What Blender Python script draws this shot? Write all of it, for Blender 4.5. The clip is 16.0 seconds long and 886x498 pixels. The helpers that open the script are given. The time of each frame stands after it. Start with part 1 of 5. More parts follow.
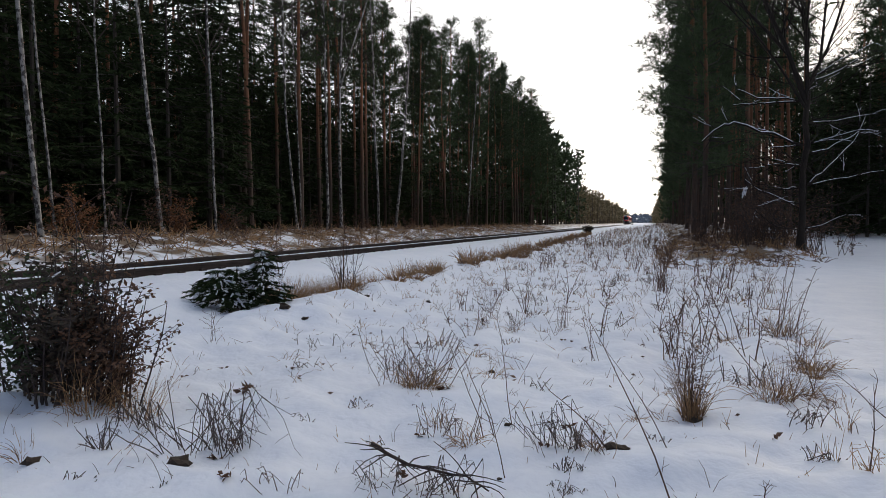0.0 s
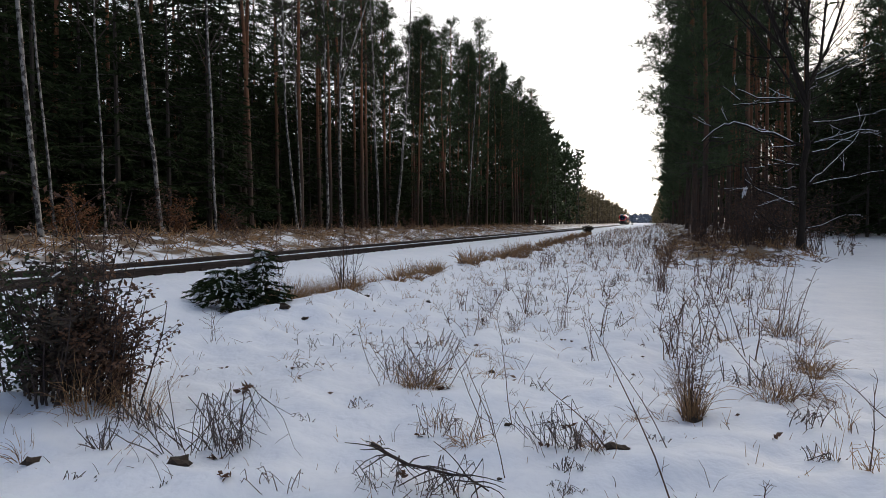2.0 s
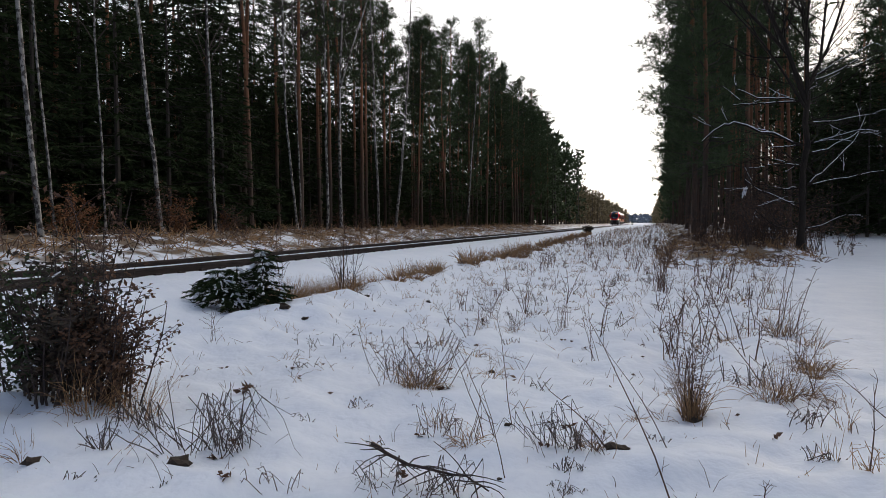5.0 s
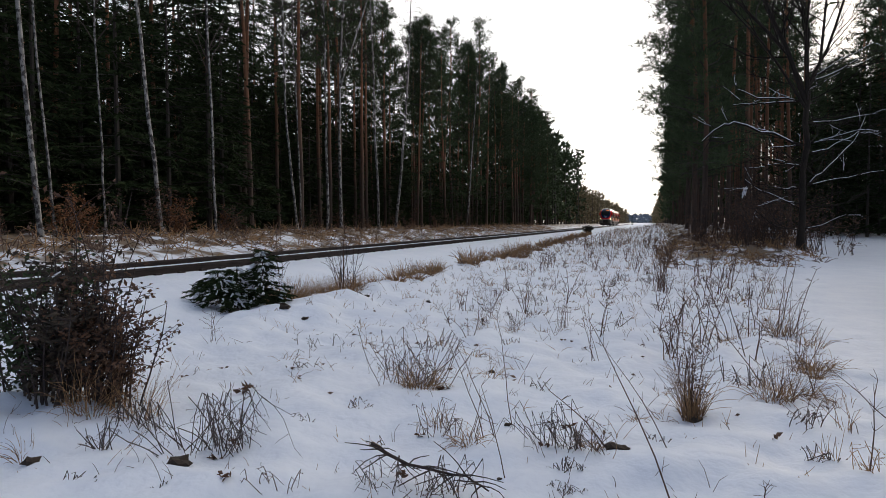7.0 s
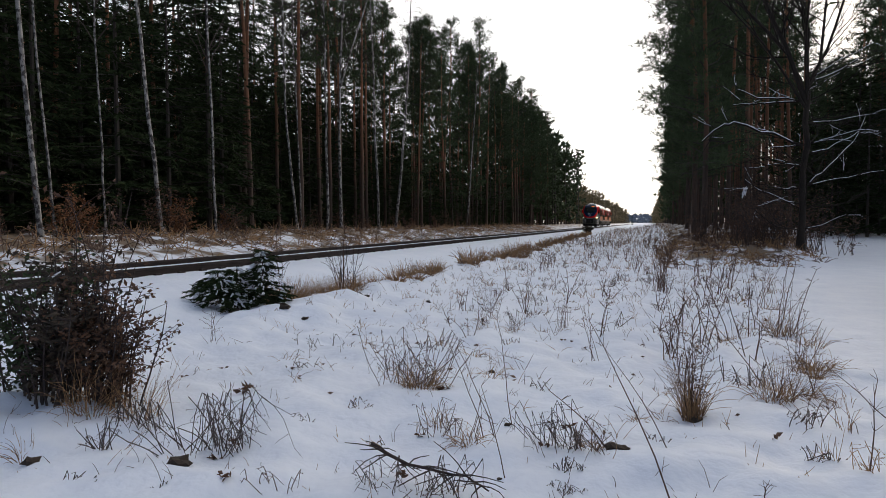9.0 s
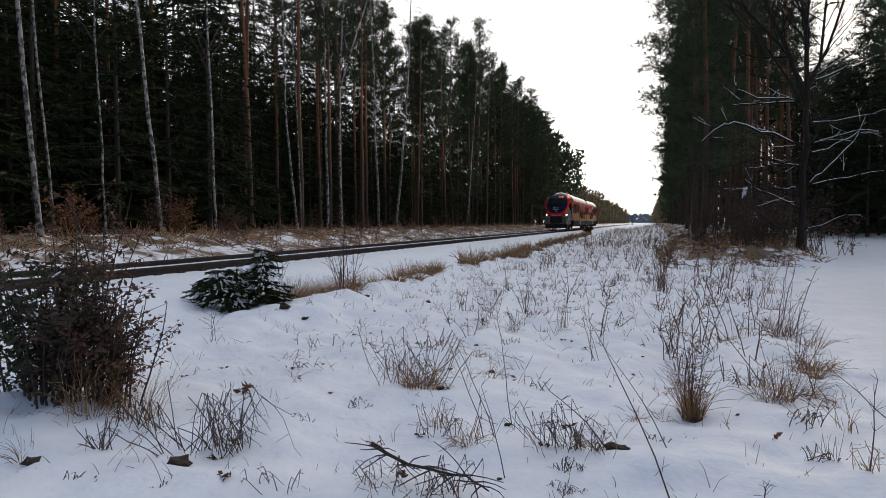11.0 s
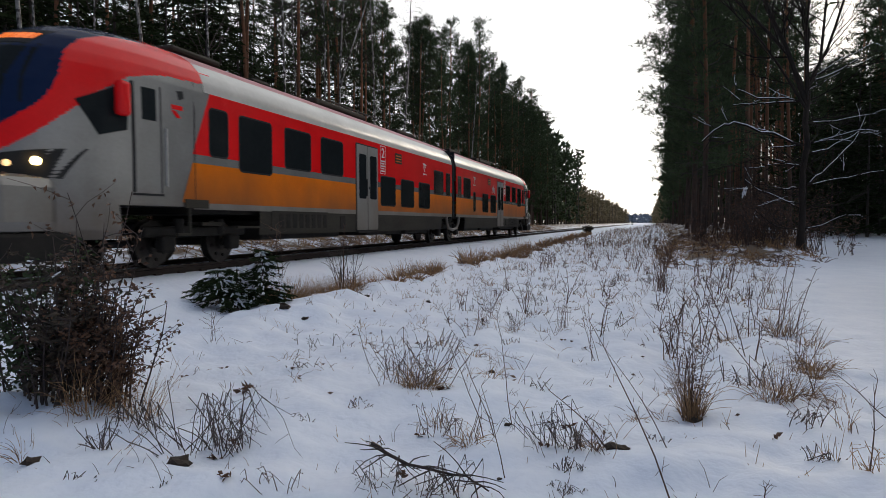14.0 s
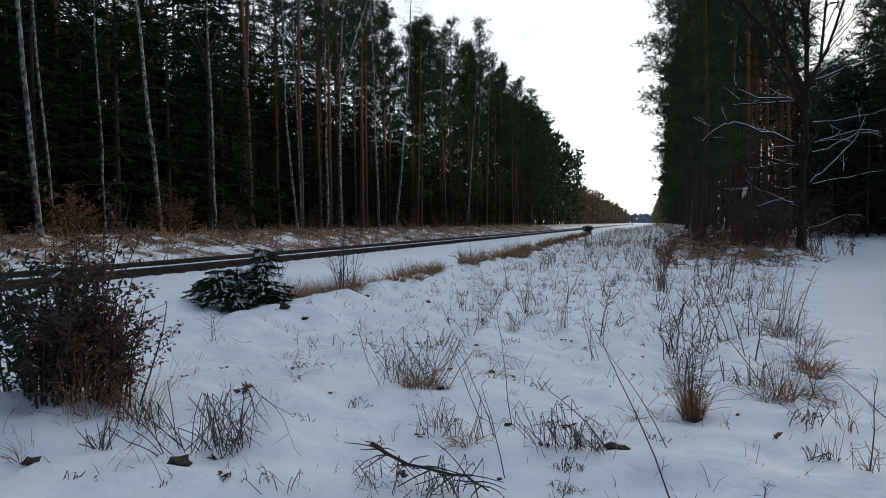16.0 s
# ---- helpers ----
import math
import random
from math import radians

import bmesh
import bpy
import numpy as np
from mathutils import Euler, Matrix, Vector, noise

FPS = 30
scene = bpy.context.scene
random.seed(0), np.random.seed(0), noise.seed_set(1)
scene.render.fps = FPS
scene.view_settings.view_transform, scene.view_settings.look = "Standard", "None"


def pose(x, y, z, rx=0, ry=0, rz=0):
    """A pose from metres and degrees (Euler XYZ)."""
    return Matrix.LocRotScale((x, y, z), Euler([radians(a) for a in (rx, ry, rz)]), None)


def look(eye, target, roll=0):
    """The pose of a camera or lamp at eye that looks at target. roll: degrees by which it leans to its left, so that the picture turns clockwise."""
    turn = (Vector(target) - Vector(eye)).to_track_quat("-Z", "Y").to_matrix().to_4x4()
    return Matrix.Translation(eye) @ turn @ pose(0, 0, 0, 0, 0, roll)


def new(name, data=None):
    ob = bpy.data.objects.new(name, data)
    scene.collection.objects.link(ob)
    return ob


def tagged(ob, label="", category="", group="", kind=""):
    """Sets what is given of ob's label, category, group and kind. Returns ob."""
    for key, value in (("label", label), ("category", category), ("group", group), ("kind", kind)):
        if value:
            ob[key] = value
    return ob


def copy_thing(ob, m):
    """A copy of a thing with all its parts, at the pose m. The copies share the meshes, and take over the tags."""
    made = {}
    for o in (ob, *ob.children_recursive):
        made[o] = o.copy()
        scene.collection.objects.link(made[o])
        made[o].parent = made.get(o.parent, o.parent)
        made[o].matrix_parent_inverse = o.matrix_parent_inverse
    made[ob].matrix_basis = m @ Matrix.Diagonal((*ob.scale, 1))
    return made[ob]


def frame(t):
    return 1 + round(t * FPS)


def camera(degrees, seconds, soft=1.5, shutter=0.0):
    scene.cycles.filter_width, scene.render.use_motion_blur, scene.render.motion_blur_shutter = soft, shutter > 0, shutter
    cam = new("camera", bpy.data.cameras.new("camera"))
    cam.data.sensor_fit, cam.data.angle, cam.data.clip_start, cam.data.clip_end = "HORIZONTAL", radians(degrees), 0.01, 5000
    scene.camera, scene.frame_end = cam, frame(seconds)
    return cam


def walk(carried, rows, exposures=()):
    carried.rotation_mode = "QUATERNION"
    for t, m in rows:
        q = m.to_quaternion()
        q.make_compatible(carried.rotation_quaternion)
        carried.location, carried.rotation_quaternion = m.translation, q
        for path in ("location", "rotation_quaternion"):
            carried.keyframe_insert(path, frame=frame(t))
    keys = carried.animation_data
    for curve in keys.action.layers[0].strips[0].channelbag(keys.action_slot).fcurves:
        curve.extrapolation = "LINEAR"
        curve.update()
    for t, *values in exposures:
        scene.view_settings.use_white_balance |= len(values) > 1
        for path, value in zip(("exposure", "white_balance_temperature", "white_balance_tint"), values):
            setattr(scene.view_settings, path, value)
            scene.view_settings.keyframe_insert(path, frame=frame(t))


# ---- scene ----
# ---- camera: stands still beside the line ----
cam = camera(68.58, 16.0, soft=0.7, shutter=0.1)
YAW, PITCH, ROLL = radians(17.518), radians(2.272), -0.16
EYE = Vector((0.0, 0.0, 1.4))
AIM = EYE + Vector((-math.sin(YAW) * math.cos(PITCH), math.cos(YAW) * math.cos(PITCH), -math.sin(PITCH)))
walk(cam, [(0.0, look(EYE, AIM, ROLL)), (16.0, look(EYE, AIM, ROLL))],
     exposures=[(0.0, 0.0, 6500, 10), (13.2, 0.0, 6500, 10), (14.0, -0.12, 6380, 9), (14.6, -0.28, 6050, 6), (16.0, -0.28, 5950, 5)])

# ---- world and sun: thin winter overcast, low sun behind the woods ----
SUN_EL, SUN_AZ = radians(17), radians(17)      # azimuth east of the line's direction
world = bpy.data.worlds.new("winter_sky")
scene.world = world
world.use_nodes = True
wn, wl = world.node_tree.nodes, world.node_tree.links
wn.clear()
sky = wn.new("ShaderNodeTexSky")
sky.sky_type, sky.sun_disc = "NISHITA", False
sky.sun_elevation, sky.sun_rotation = SUN_EL, SUN_AZ
sky.air_density, sky.dust_density, sky.ozone_density = 1.0, 1.0, 1.0
# thin cloud veil, brightest round the hidden sun
co = wn.new("ShaderNodeTexCoord")
nrm = wn.new("ShaderNodeVectorMath")
nrm.operation = "NORMALIZE"
dot = wn.new("ShaderNodeVectorMath")
dot.operation = "DOT_PRODUCT"
dot.inputs[1].default_value = (math.sin(SUN_AZ) * math.cos(SUN_EL), math.cos(SUN_AZ) * math.cos(SUN_EL), math.sin(SUN_EL))
toward = wn.new("ShaderNodeMapRange")
toward.interpolation_type = "SMOOTHSTEP"
toward.inputs[1].default_value, toward.inputs[2].default_value = -0.1, 1.0
veil = wn.new("ShaderNodeMixRGB")
veil.inputs[1].default_value, veil.inputs[2].default_value = (2.8, 3.5, 5.1, 1), (16.6, 16.2, 15.7, 1)
cl = wn.new("ShaderNodeTexNoise")
cl.inputs["Scale"].default_value, cl.inputs["Detail"].default_value = 3.2, 5
ramp = wn.new("ShaderNodeMapRange")
ramp.inputs[1].default_value, ramp.inputs[2].default_value = 0.35, 0.62
ramp.inputs[3].default_value, ramp.inputs[4].default_value = 0.72, 0.96
mixw = wn.new("ShaderNodeMixRGB")
bg = wn.new("ShaderNodeBackground")
bg.inputs["Strength"].default_value = 0.094
wo = wn.new("ShaderNodeOutputWorld")
wl.new(co.outputs["Generated"], nrm.inputs[0])
wl.new(nrm.outputs[0], dot.inputs[0])
wl.new(dot.outputs["Value"], toward.inputs[0])
wl.new(toward.outputs[0], veil.inputs[0])
wl.new(co.outputs["Generated"], cl.inputs["Vector"])
wl.new(cl.outputs["Fac"], ramp.inputs[0])
wl.new(ramp.outputs[0], mixw.inputs[0])
wl.new(sky.outputs[0], mixw.inputs[1])
wl.new(veil.outputs[0], mixw.inputs[2])
wl.new(mixw.outputs[0], bg.inputs["Color"])
wl.new(bg.outputs[0], wo.inputs["Surface"])
sun = new("sun", bpy.data.lights.new("sun", "SUN"))
sun.data.energy, sun.data.angle, sun.data.color = 1.5, radians(10), (1.0, 0.86, 0.70)
sun_dir = Vector((math.sin(SUN_AZ) * math.cos(SUN_EL), math.cos(SUN_AZ) * math.cos(SUN_EL), math.sin(SUN_EL)))
sun.matrix_world = look(sun_dir * 100, (0, 0, 0))


# ---- materials ----
def mat(name, col, col2=None, rough=0.7, scale=8.0, fine=60.0, bump=0.2, metal=0.0, stretch=(1, 1, 1), rand=0.0, spec=0.5, trans=0.0, dist=0.01, splash=None):
    """Two-scale noise between two colours, with bump; splash: z range over which brown road dirt thins out in streaks."""
    m = bpy.data.materials.new(name)
    m.use_nodes = True
    n, l = m.node_tree.nodes, m.node_tree.links
    b = n["Principled BSDF"]
    b.inputs["Roughness"].default_value, b.inputs["Metallic"].default_value = rough, metal
    b.inputs["Specular IOR Level"].default_value = spec
    col2 = col2 or tuple(c * 0.75 for c in col)
    tc, mp = n.new("ShaderNodeTexCoord"), n.new("ShaderNodeMapping")
    mp.inputs["Scale"].default_value = stretch
    l.new(tc.outputs["Object"], mp.inputs["Vector"])
    n1, n2 = n.new("ShaderNodeTexNoise"), n.new("ShaderNodeTexNoise")
    n1.inputs["Scale"].default_value, n2.inputs["Scale"].default_value = scale, fine
    n1.inputs["Detail"].default_value, n2.inputs["Detail"].default_value = 4, 3
    l.new(mp.outputs[0], n1.inputs["Vector"]), l.new(mp.outputs[0], n2.inputs["Vector"])
    add = n.new("ShaderNodeMath")
    add.operation = "MULTIPLY_ADD"
    l.new(n2.outputs["Fac"], add.inputs[0])
    add.inputs[1].default_value = 0.5
    l.new(n1.outputs["Fac"], add.inputs[2])
    rg = n.new("ShaderNodeMapRange")
    rg.inputs[1].default_value, rg.inputs[2].default_value = 0.5, 1.0
    l.new(add.outputs[0], rg.inputs[0])
    mx = n.new("ShaderNodeMixRGB")
    mx.inputs[1].default_value, mx.inputs[2].default_value = (*col, 1), (*col2, 1)
    l.new(rg.outputs[0], mx.inputs[0])
    out = mx.outputs[0]
    if rand:
        oi, hs, mr = n.new("ShaderNodeObjectInfo"), n.new("ShaderNodeHueSaturation"), n.new("ShaderNodeMapRange")
        mr.inputs[3].default_value, mr.inputs[4].default_value = 1 - rand, 1 + rand
        l.new(oi.outputs["Random"], mr.inputs[0]), l.new(mr.outputs[0], hs.inputs["Value"]), l.new(out, hs.inputs["Color"])
        out = hs.outputs[0]
    if splash:
        sep, zr, m3, n3, th, dm = (n.new(k) for k in ("ShaderNodeSeparateXYZ", "ShaderNodeMapRange", "ShaderNodeMapping", "ShaderNodeTexNoise", "ShaderNodeMapRange", "ShaderNodeMixRGB"))
        m3.inputs["Scale"].default_value = (1, 1.0, 0.6)
        n3.inputs["Scale"].default_value, n3.inputs["Detail"].default_value = 0.9, 5
        l.new(tc.outputs["Object"], sep.inputs[0]), l.new(tc.outputs["Object"], m3.inputs["Vector"]), l.new(m3.outputs[0], n3.inputs["Vector"])
        zr.inputs[1].default_value, zr.inputs[2].default_value = splash
        zr.inputs[3].default_value, zr.inputs[4].default_value = 0.75, 0.12
        l.new(sep.outputs[2], zr.inputs[0])
        df = n.new("ShaderNodeMath")
        df.operation = "ADD"
        l.new(n3.outputs["Fac"], df.inputs[0]), l.new(zr.outputs[0], df.inputs[1])
        th.inputs[1].default_value, th.inputs[2].default_value, th.inputs[4].default_value = 0.70, 1.3, 0.62
        l.new(df.outputs[0], th.inputs[0]), l.new(th.outputs[0], dm.inputs[0]), l.new(out, dm.inputs[1])
        dm.inputs[2].default_value = (0.105, 0.066, 0.036, 1)
        out = dm.outputs[0]
    l.new(out, b.inputs["Base Color"])
    if bump:
        bp = n.new("ShaderNodeBump")
        bp.inputs["Strength"].default_value, bp.inputs["Distance"].default_value = bump, dist
        l.new(add.outputs[0], bp.inputs["Height"]), l.new(bp.outputs[0], b.inputs["Normal"])
    return m


def glow(name, col, strength):
    m = mat(name, col, col, 0.3, bump=0)
    b = m.node_tree.nodes["Principled BSDF"]
    b.inputs["Emission Color"].default_value, b.inputs["Emission Strength"].default_value = (*col, 1), strength
    return m


def snow_ground():
    """Snow, with litter of the woods where the float attribute 'litter' says so."""
    m = mat("snow_ground", (0.87, 0.90, 0.96), (0.79, 0.83, 0.91), 0.6, 1.6, 11, 0.55, dist=0.05)
    n, l = m.node_tree.nodes, m.node_tree.links
    b = n["Principled BSDF"]
    src = b.inputs["Base Color"].links[0].from_socket
    at = n.new("ShaderNodeAttribute")
    at.attribute_name = "litter"
    ns, ns2 = n.new("ShaderNodeTexNoise"), n.new("ShaderNodeTexNoise")
    ns.inputs["Scale"].default_value, ns.inputs["Detail"].default_value = 1.6, 6
    ns2.inputs["Scale"].default_value, ns2.inputs["Detail"].default_value = 25, 4
    geo = n.new("ShaderNodeNewGeometry")
    l.new(geo.outputs["Position"], ns.inputs["Vector"]), l.new(geo.outputs["Position"], ns2.inputs["Vector"])
    sm = n.new("ShaderNodeMath")
    sm.operation = "ADD"
    l.new(at.outputs["Fac"], sm.inputs[0]), l.new(ns.outputs["Fac"], sm.inputs[1])
    rg = n.new("ShaderNodeMapRange")
    rg.inputs[1].default_value, rg.inputs[2].default_value = 0.98, 1.12
    l.new(sm.outputs[0], rg.inputs[0])
    lit = n.new("ShaderNodeMixRGB")
    lit.inputs[1].default_value, lit.inputs[2].default_value = (0.10, 0.065, 0.04, 1), (0.22, 0.15, 0.09, 1)
    l.new(ns2.outputs["Fac"], lit.inputs[0])
    mx = n.new("ShaderNodeMixRGB")
    l.new(rg.outputs[0], mx.inputs[0]), l.new(src, mx.inputs[1]), l.new(lit.outputs[0], mx.inputs[2])
    l.new(mx.outputs[0], b.inputs["Base Color"])
    return m


def birch_bark():
    m = mat("birch_bark", (0.36, 0.345, 0.32), (0.18, 0.165, 0.15), 0.75, 3, 30, 0.4, rand=0.12)
    n, l = m.node_tree.nodes, m.node_tree.links
    b = n["Principled BSDF"]
    src = b.inputs["Base Color"].links[0].from_socket
    tc, mp, ns = n.new("ShaderNodeTexCoord"), n.new("ShaderNodeMapping"), n.new("ShaderNodeTexNoise")
    mp.inputs["Scale"].default_value = (7, 7, 4.5)
    ns.inputs["Scale"].default_value, ns.inputs["Detail"].default_value = 1.4, 5
    l.new(tc.outputs["Object"], mp.inputs[0]), l.new(mp.outputs[0], ns.inputs["Vector"])
    rg = n.new("ShaderNodeMapRange")
    rg.inputs[1].default_value, rg.inputs[2].default_value = 0.46, 0.55
    l.new(ns.outputs["Fac"], rg.inputs[0])
    mx = n.new("ShaderNodeMixRGB")
    mx.inputs[2].default_value = (0.035, 0.03, 0.028, 1)
    l.new(rg.outputs[0], mx.inputs[0]), l.new(src, mx.inputs[1]), l.new(mx.outputs[0], b.inputs["Base Color"])
    return m


def pine_bark():
    """Grey-brown plates low down, orange thin bark higher on the stem."""
    m = mat("pine_bark", (0.10, 0.062, 0.043), (0.045, 0.033, 0.026), 0.9, 4, 25, 0.6, stretch=(1, 1, 0.25), rand=0.25, dist=0.03)
    n, l = m.node_tree.nodes, m.node_tree.links
    b = n["Principled BSDF"]
    src = b.inputs["Base Color"].links[0].from_socket
    tc, sp, rg, mx = n.new("ShaderNodeTexCoord"), n.new("ShaderNodeSeparateXYZ"), n.new("ShaderNodeMapRange"), n.new("ShaderNodeMixRGB")
    l.new(tc.outputs["Object"], sp.inputs[0]), l.new(sp.outputs[2], rg.inputs[0])
    rg.inputs[1].default_value, rg.inputs[2].default_value, rg.inputs[4].default_value = 3.0, 9.0, 0.85
    mx.inputs[2].default_value = (0.27, 0.115, 0.052, 1)
    l.new(rg.outputs[0], mx.inputs[0]), l.new(src, mx.inputs[1]), l.new(mx.outputs[0], b.inputs["Base Color"])
    return m


SNOW = snow_ground()
SNOWCAP = mat("snow_cap", (0.85, 0.86, 0.89), (0.78, 0.8, 0.85), 0.6, 6, 40, 0.3)
BIRCH, PINE = birch_bark(), pine_bark()
OAKBARK = mat("dark_oak_bark", (0.040, 0.031, 0.024), (0.018, 0.015, 0.013), 0.95, 5, 30, 0.9, stretch=(1, 1, 0.3), spec=0.2, dist=0.03)
SOIL = mat("frozen_soil", (0.060, 0.040, 0.026), (0.025, 0.018, 0.013), 0.95, 6, 40, 0.8)
BARK = mat("grey_bark", (0.065, 0.05, 0.04), (0.03, 0.025, 0.022), 0.9, 5, 40, 0.5, stretch=(1, 1, 0.3))
TWIG = mat("twig", (0.065, 0.042, 0.034), (0.03, 0.022, 0.02), 0.85, 8, 50, 0)
DARKLEAF = mat("withered_dark_leaf", (0.075, 0.042, 0.025), (0.020, 0.022, 0.012), 0.75, 5, 30, 0)
BEECH = mat("beech_leaf", (0.28, 0.12, 0.04), (0.17, 0.07, 0.03), 0.8, 5, 30, 0)
NEEDLE_P = mat("pine_needles", (0.086, 0.112, 0.054), (0.048, 0.066, 0.034), 0.9, 0.8, 12, 0, rand=0.25, spec=0.08)
NEEDLE_S = mat("spruce_needles", (0.038, 0.052, 0.021), (0.021, 0.031, 0.014), 0.95, 0.8, 12, 0, rand=0.25, spec=0.05)
GREYSTEM = mat("weathered_grey_stem", (0.060, 0.048, 0.044), (0.12, 0.092, 0.078), 0.85, 5, 30, 0)
DRYLEAF = mat("dry_leaf", (0.17, 0.082, 0.042), (0.075, 0.042, 0.028), 0.8, 5, 30, 0)
STRAW = mat("dry_grass", (0.42, 0.25, 0.115), (0.27, 0.15, 0.07), 0.85, 3, 20, 0)
STEM = mat("dry_stem", (0.075, 0.045, 0.034), (0.15, 0.085, 0.055), 0.85, 5, 30, 0)
RAIL = mat("rusty_rail", (0.038, 0.022, 0.015), (0.022, 0.014, 0.011), 0.85, 6, 60, 0.3)
RAILTOP = mat("rail_running_top", (0.13, 0.11, 0.095), (0.08, 0.065, 0.055), 0.6, 6, 60, 0.05, metal=0.5)
SLEEPER = mat("weathered_sleeper", (0.075, 0.06, 0.05), (0.045, 0.037, 0.033), 0.9, 4, 40, 0.5)
FARWOOD = mat("far_wood", (0.26, 0.20, 0.115), (0.15, 0.13, 0.075), 0.95, 0.3, 3, 0, spec=0.1)
# aerial haze painted into the wood's base colour as pale blue-grey
HAZEWOOD = mat("haze_tinted_wood", (0.24, 0.28, 0.34), (0.20, 0.24, 0.29), 0.95, 0.02, 0.3, 0, spec=0.0)
RED = mat("red_paint", (0.80, 0.010, 0.012), (0.70, 0.008, 0.010), 0.22, 1.5, 20, 0.02, spec=0.2)
ROOFRED = mat("frosted_red_roof", (0.42, 0.11, 0.12), (0.52, 0.24, 0.25), 0.55, 2, 30, 0.1)
SILVER = mat("silver_paint", (0.27, 0.265, 0.255), (0.21, 0.205, 0.195), 0.24, 1.5, 20, 0.02, metal=0.35, splash=(0.5, 1.7))
ORANGE = mat("orange_paint", (0.76, 0.18, 0.004), (0.66, 0.15, 0.004), 0.4, 1.5, 20, 0.02, spec=0.12, splash=(1.0, 1.95))
GRIME = mat("grimy_grey_skirt", (0.046, 0.040, 0.029), (0.024, 0.020, 0.015), 0.7, 1.2, 15, 0.1, stretch=(1, 0.5, 2), spec=0.2)
BLACK = mat("black_steel", (0.012, 0.011, 0.010), (0.028, 0.024, 0.02), 0.7, 3, 30, 0.2, spec=0.15)
RUBBER = mat("black_rubber", (0.02, 0.02, 0.02), (0.026, 0.026, 0.026), 0.8, 4, 40, 0.1, spec=0.2)
GLASS = mat("dark_tinted_glass", (0.012, 0.015, 0.016), (0.018, 0.021, 0.022), 0.06, 1, 10, 0, spec=0.03)
NAVY = mat("dark_windscreen_paint", (0.009, 0.018, 0.050), (0.012, 0.023, 0.060), 0.07, 1, 10, 0, spec=0.035)
# silver with the sky's reflection painted in as a lighter base colour
SHOULDER = mat("silver_with_sky_sheen", (0.52, 0.50, 0.465), (0.40, 0.385, 0.355), 0.28, 1.0, 12, 0.03, metal=0.1)
DOORGREY = mat("door_grey_paint", (0.27, 0.26, 0.24), (0.20, 0.19, 0.17), 0.45, 1.2, 15, 0.05, stretch=(1, 1, 0.4), splash=(0.5, 2.2))
WHITE = mat("white_sticker", (0.75, 0.74, 0.72), (0.65, 0.64, 0.62), 0.5, 4, 40, 0)
STEELW = mat("worn_wheel_steel", (0.060, 0.052, 0.046), (0.028, 0.023, 0.020), 0.45, 6, 40, 0.1, metal=0.6)
HEAD = glow("headlamp_glow", (1.0, 0.66, 0.24), 26)
MARKER = glow("marker_lamp_glow", (1.0, 0.66, 0.3), 1.6)
AMBER = glow("amber_display", (1.0, 0.20, 0.02), 1.1)
CHROME = mat("lamp_reflector", (0.6, 0.6, 0.6), (0.5, 0.5, 0.5), 0.2, 4, 40, 0, metal=0.9)


# ---- mesh helpers ----
def mesh_ob(name, verts, faces, material, parent=None, label="", smooth_shade=False):
    me = bpy.data.meshes.new(name)
    me.from_pydata(verts, [], faces)
    me.materials.append(material)
    if smooth_shade:
        me.polygons.foreach_set("use_smooth", [True] * len(me.polygons))
    ob = new(name, me)
    ob.parent = parent
    return tagged(ob, label)


def part(name, bm, material, parent, label="", smooth_shade=False):
    """Links a bmesh as one mesh object under a thing or a part."""
    me = bpy.data.meshes.new(name)
    bm.to_mesh(me)
    bm.free()
    me.materials.append(material)
    if smooth_shade:
        me.polygons.foreach_set("use_smooth", [True] * len(me.polygons))
    ob = new(name, me)
    ob.parent = parent
    return tagged(ob, label)


def box_bm(sx, sy, sz, c=(0, 0, 0), bevel=0.0, bm=None):
    bm = bm or bmesh.new()
    geo = bmesh.ops.create_cube(bm, size=1, matrix=Matrix.Translation(c) @ Matrix.Diagonal((sx, sy, sz, 1)))
    if bevel:
        edges = {e for v in geo["verts"] for e in v.link_edges}
        bmesh.ops.bevel(bm, geom=list(edges), offset=bevel, segments=2, affect="EDGES", profile=0.5)
    return bm


def cyl_bm(r, depth, axis="X", c=(0, 0, 0), seg=20, bm=None, r2=None):
    bm = bm or bmesh.new()
    turn = {"X": pose(0, 0, 0, 0, 90, 0), "Y": pose(0, 0, 0, 90, 0, 0), "Z": Matrix()}[axis]
    bmesh.ops.create_cone(bm, cap_ends=True, segments=seg, radius1=r, radius2=r if r2 is None else r2, depth=depth, matrix=Matrix.Translation(c) @ turn)
    return bm


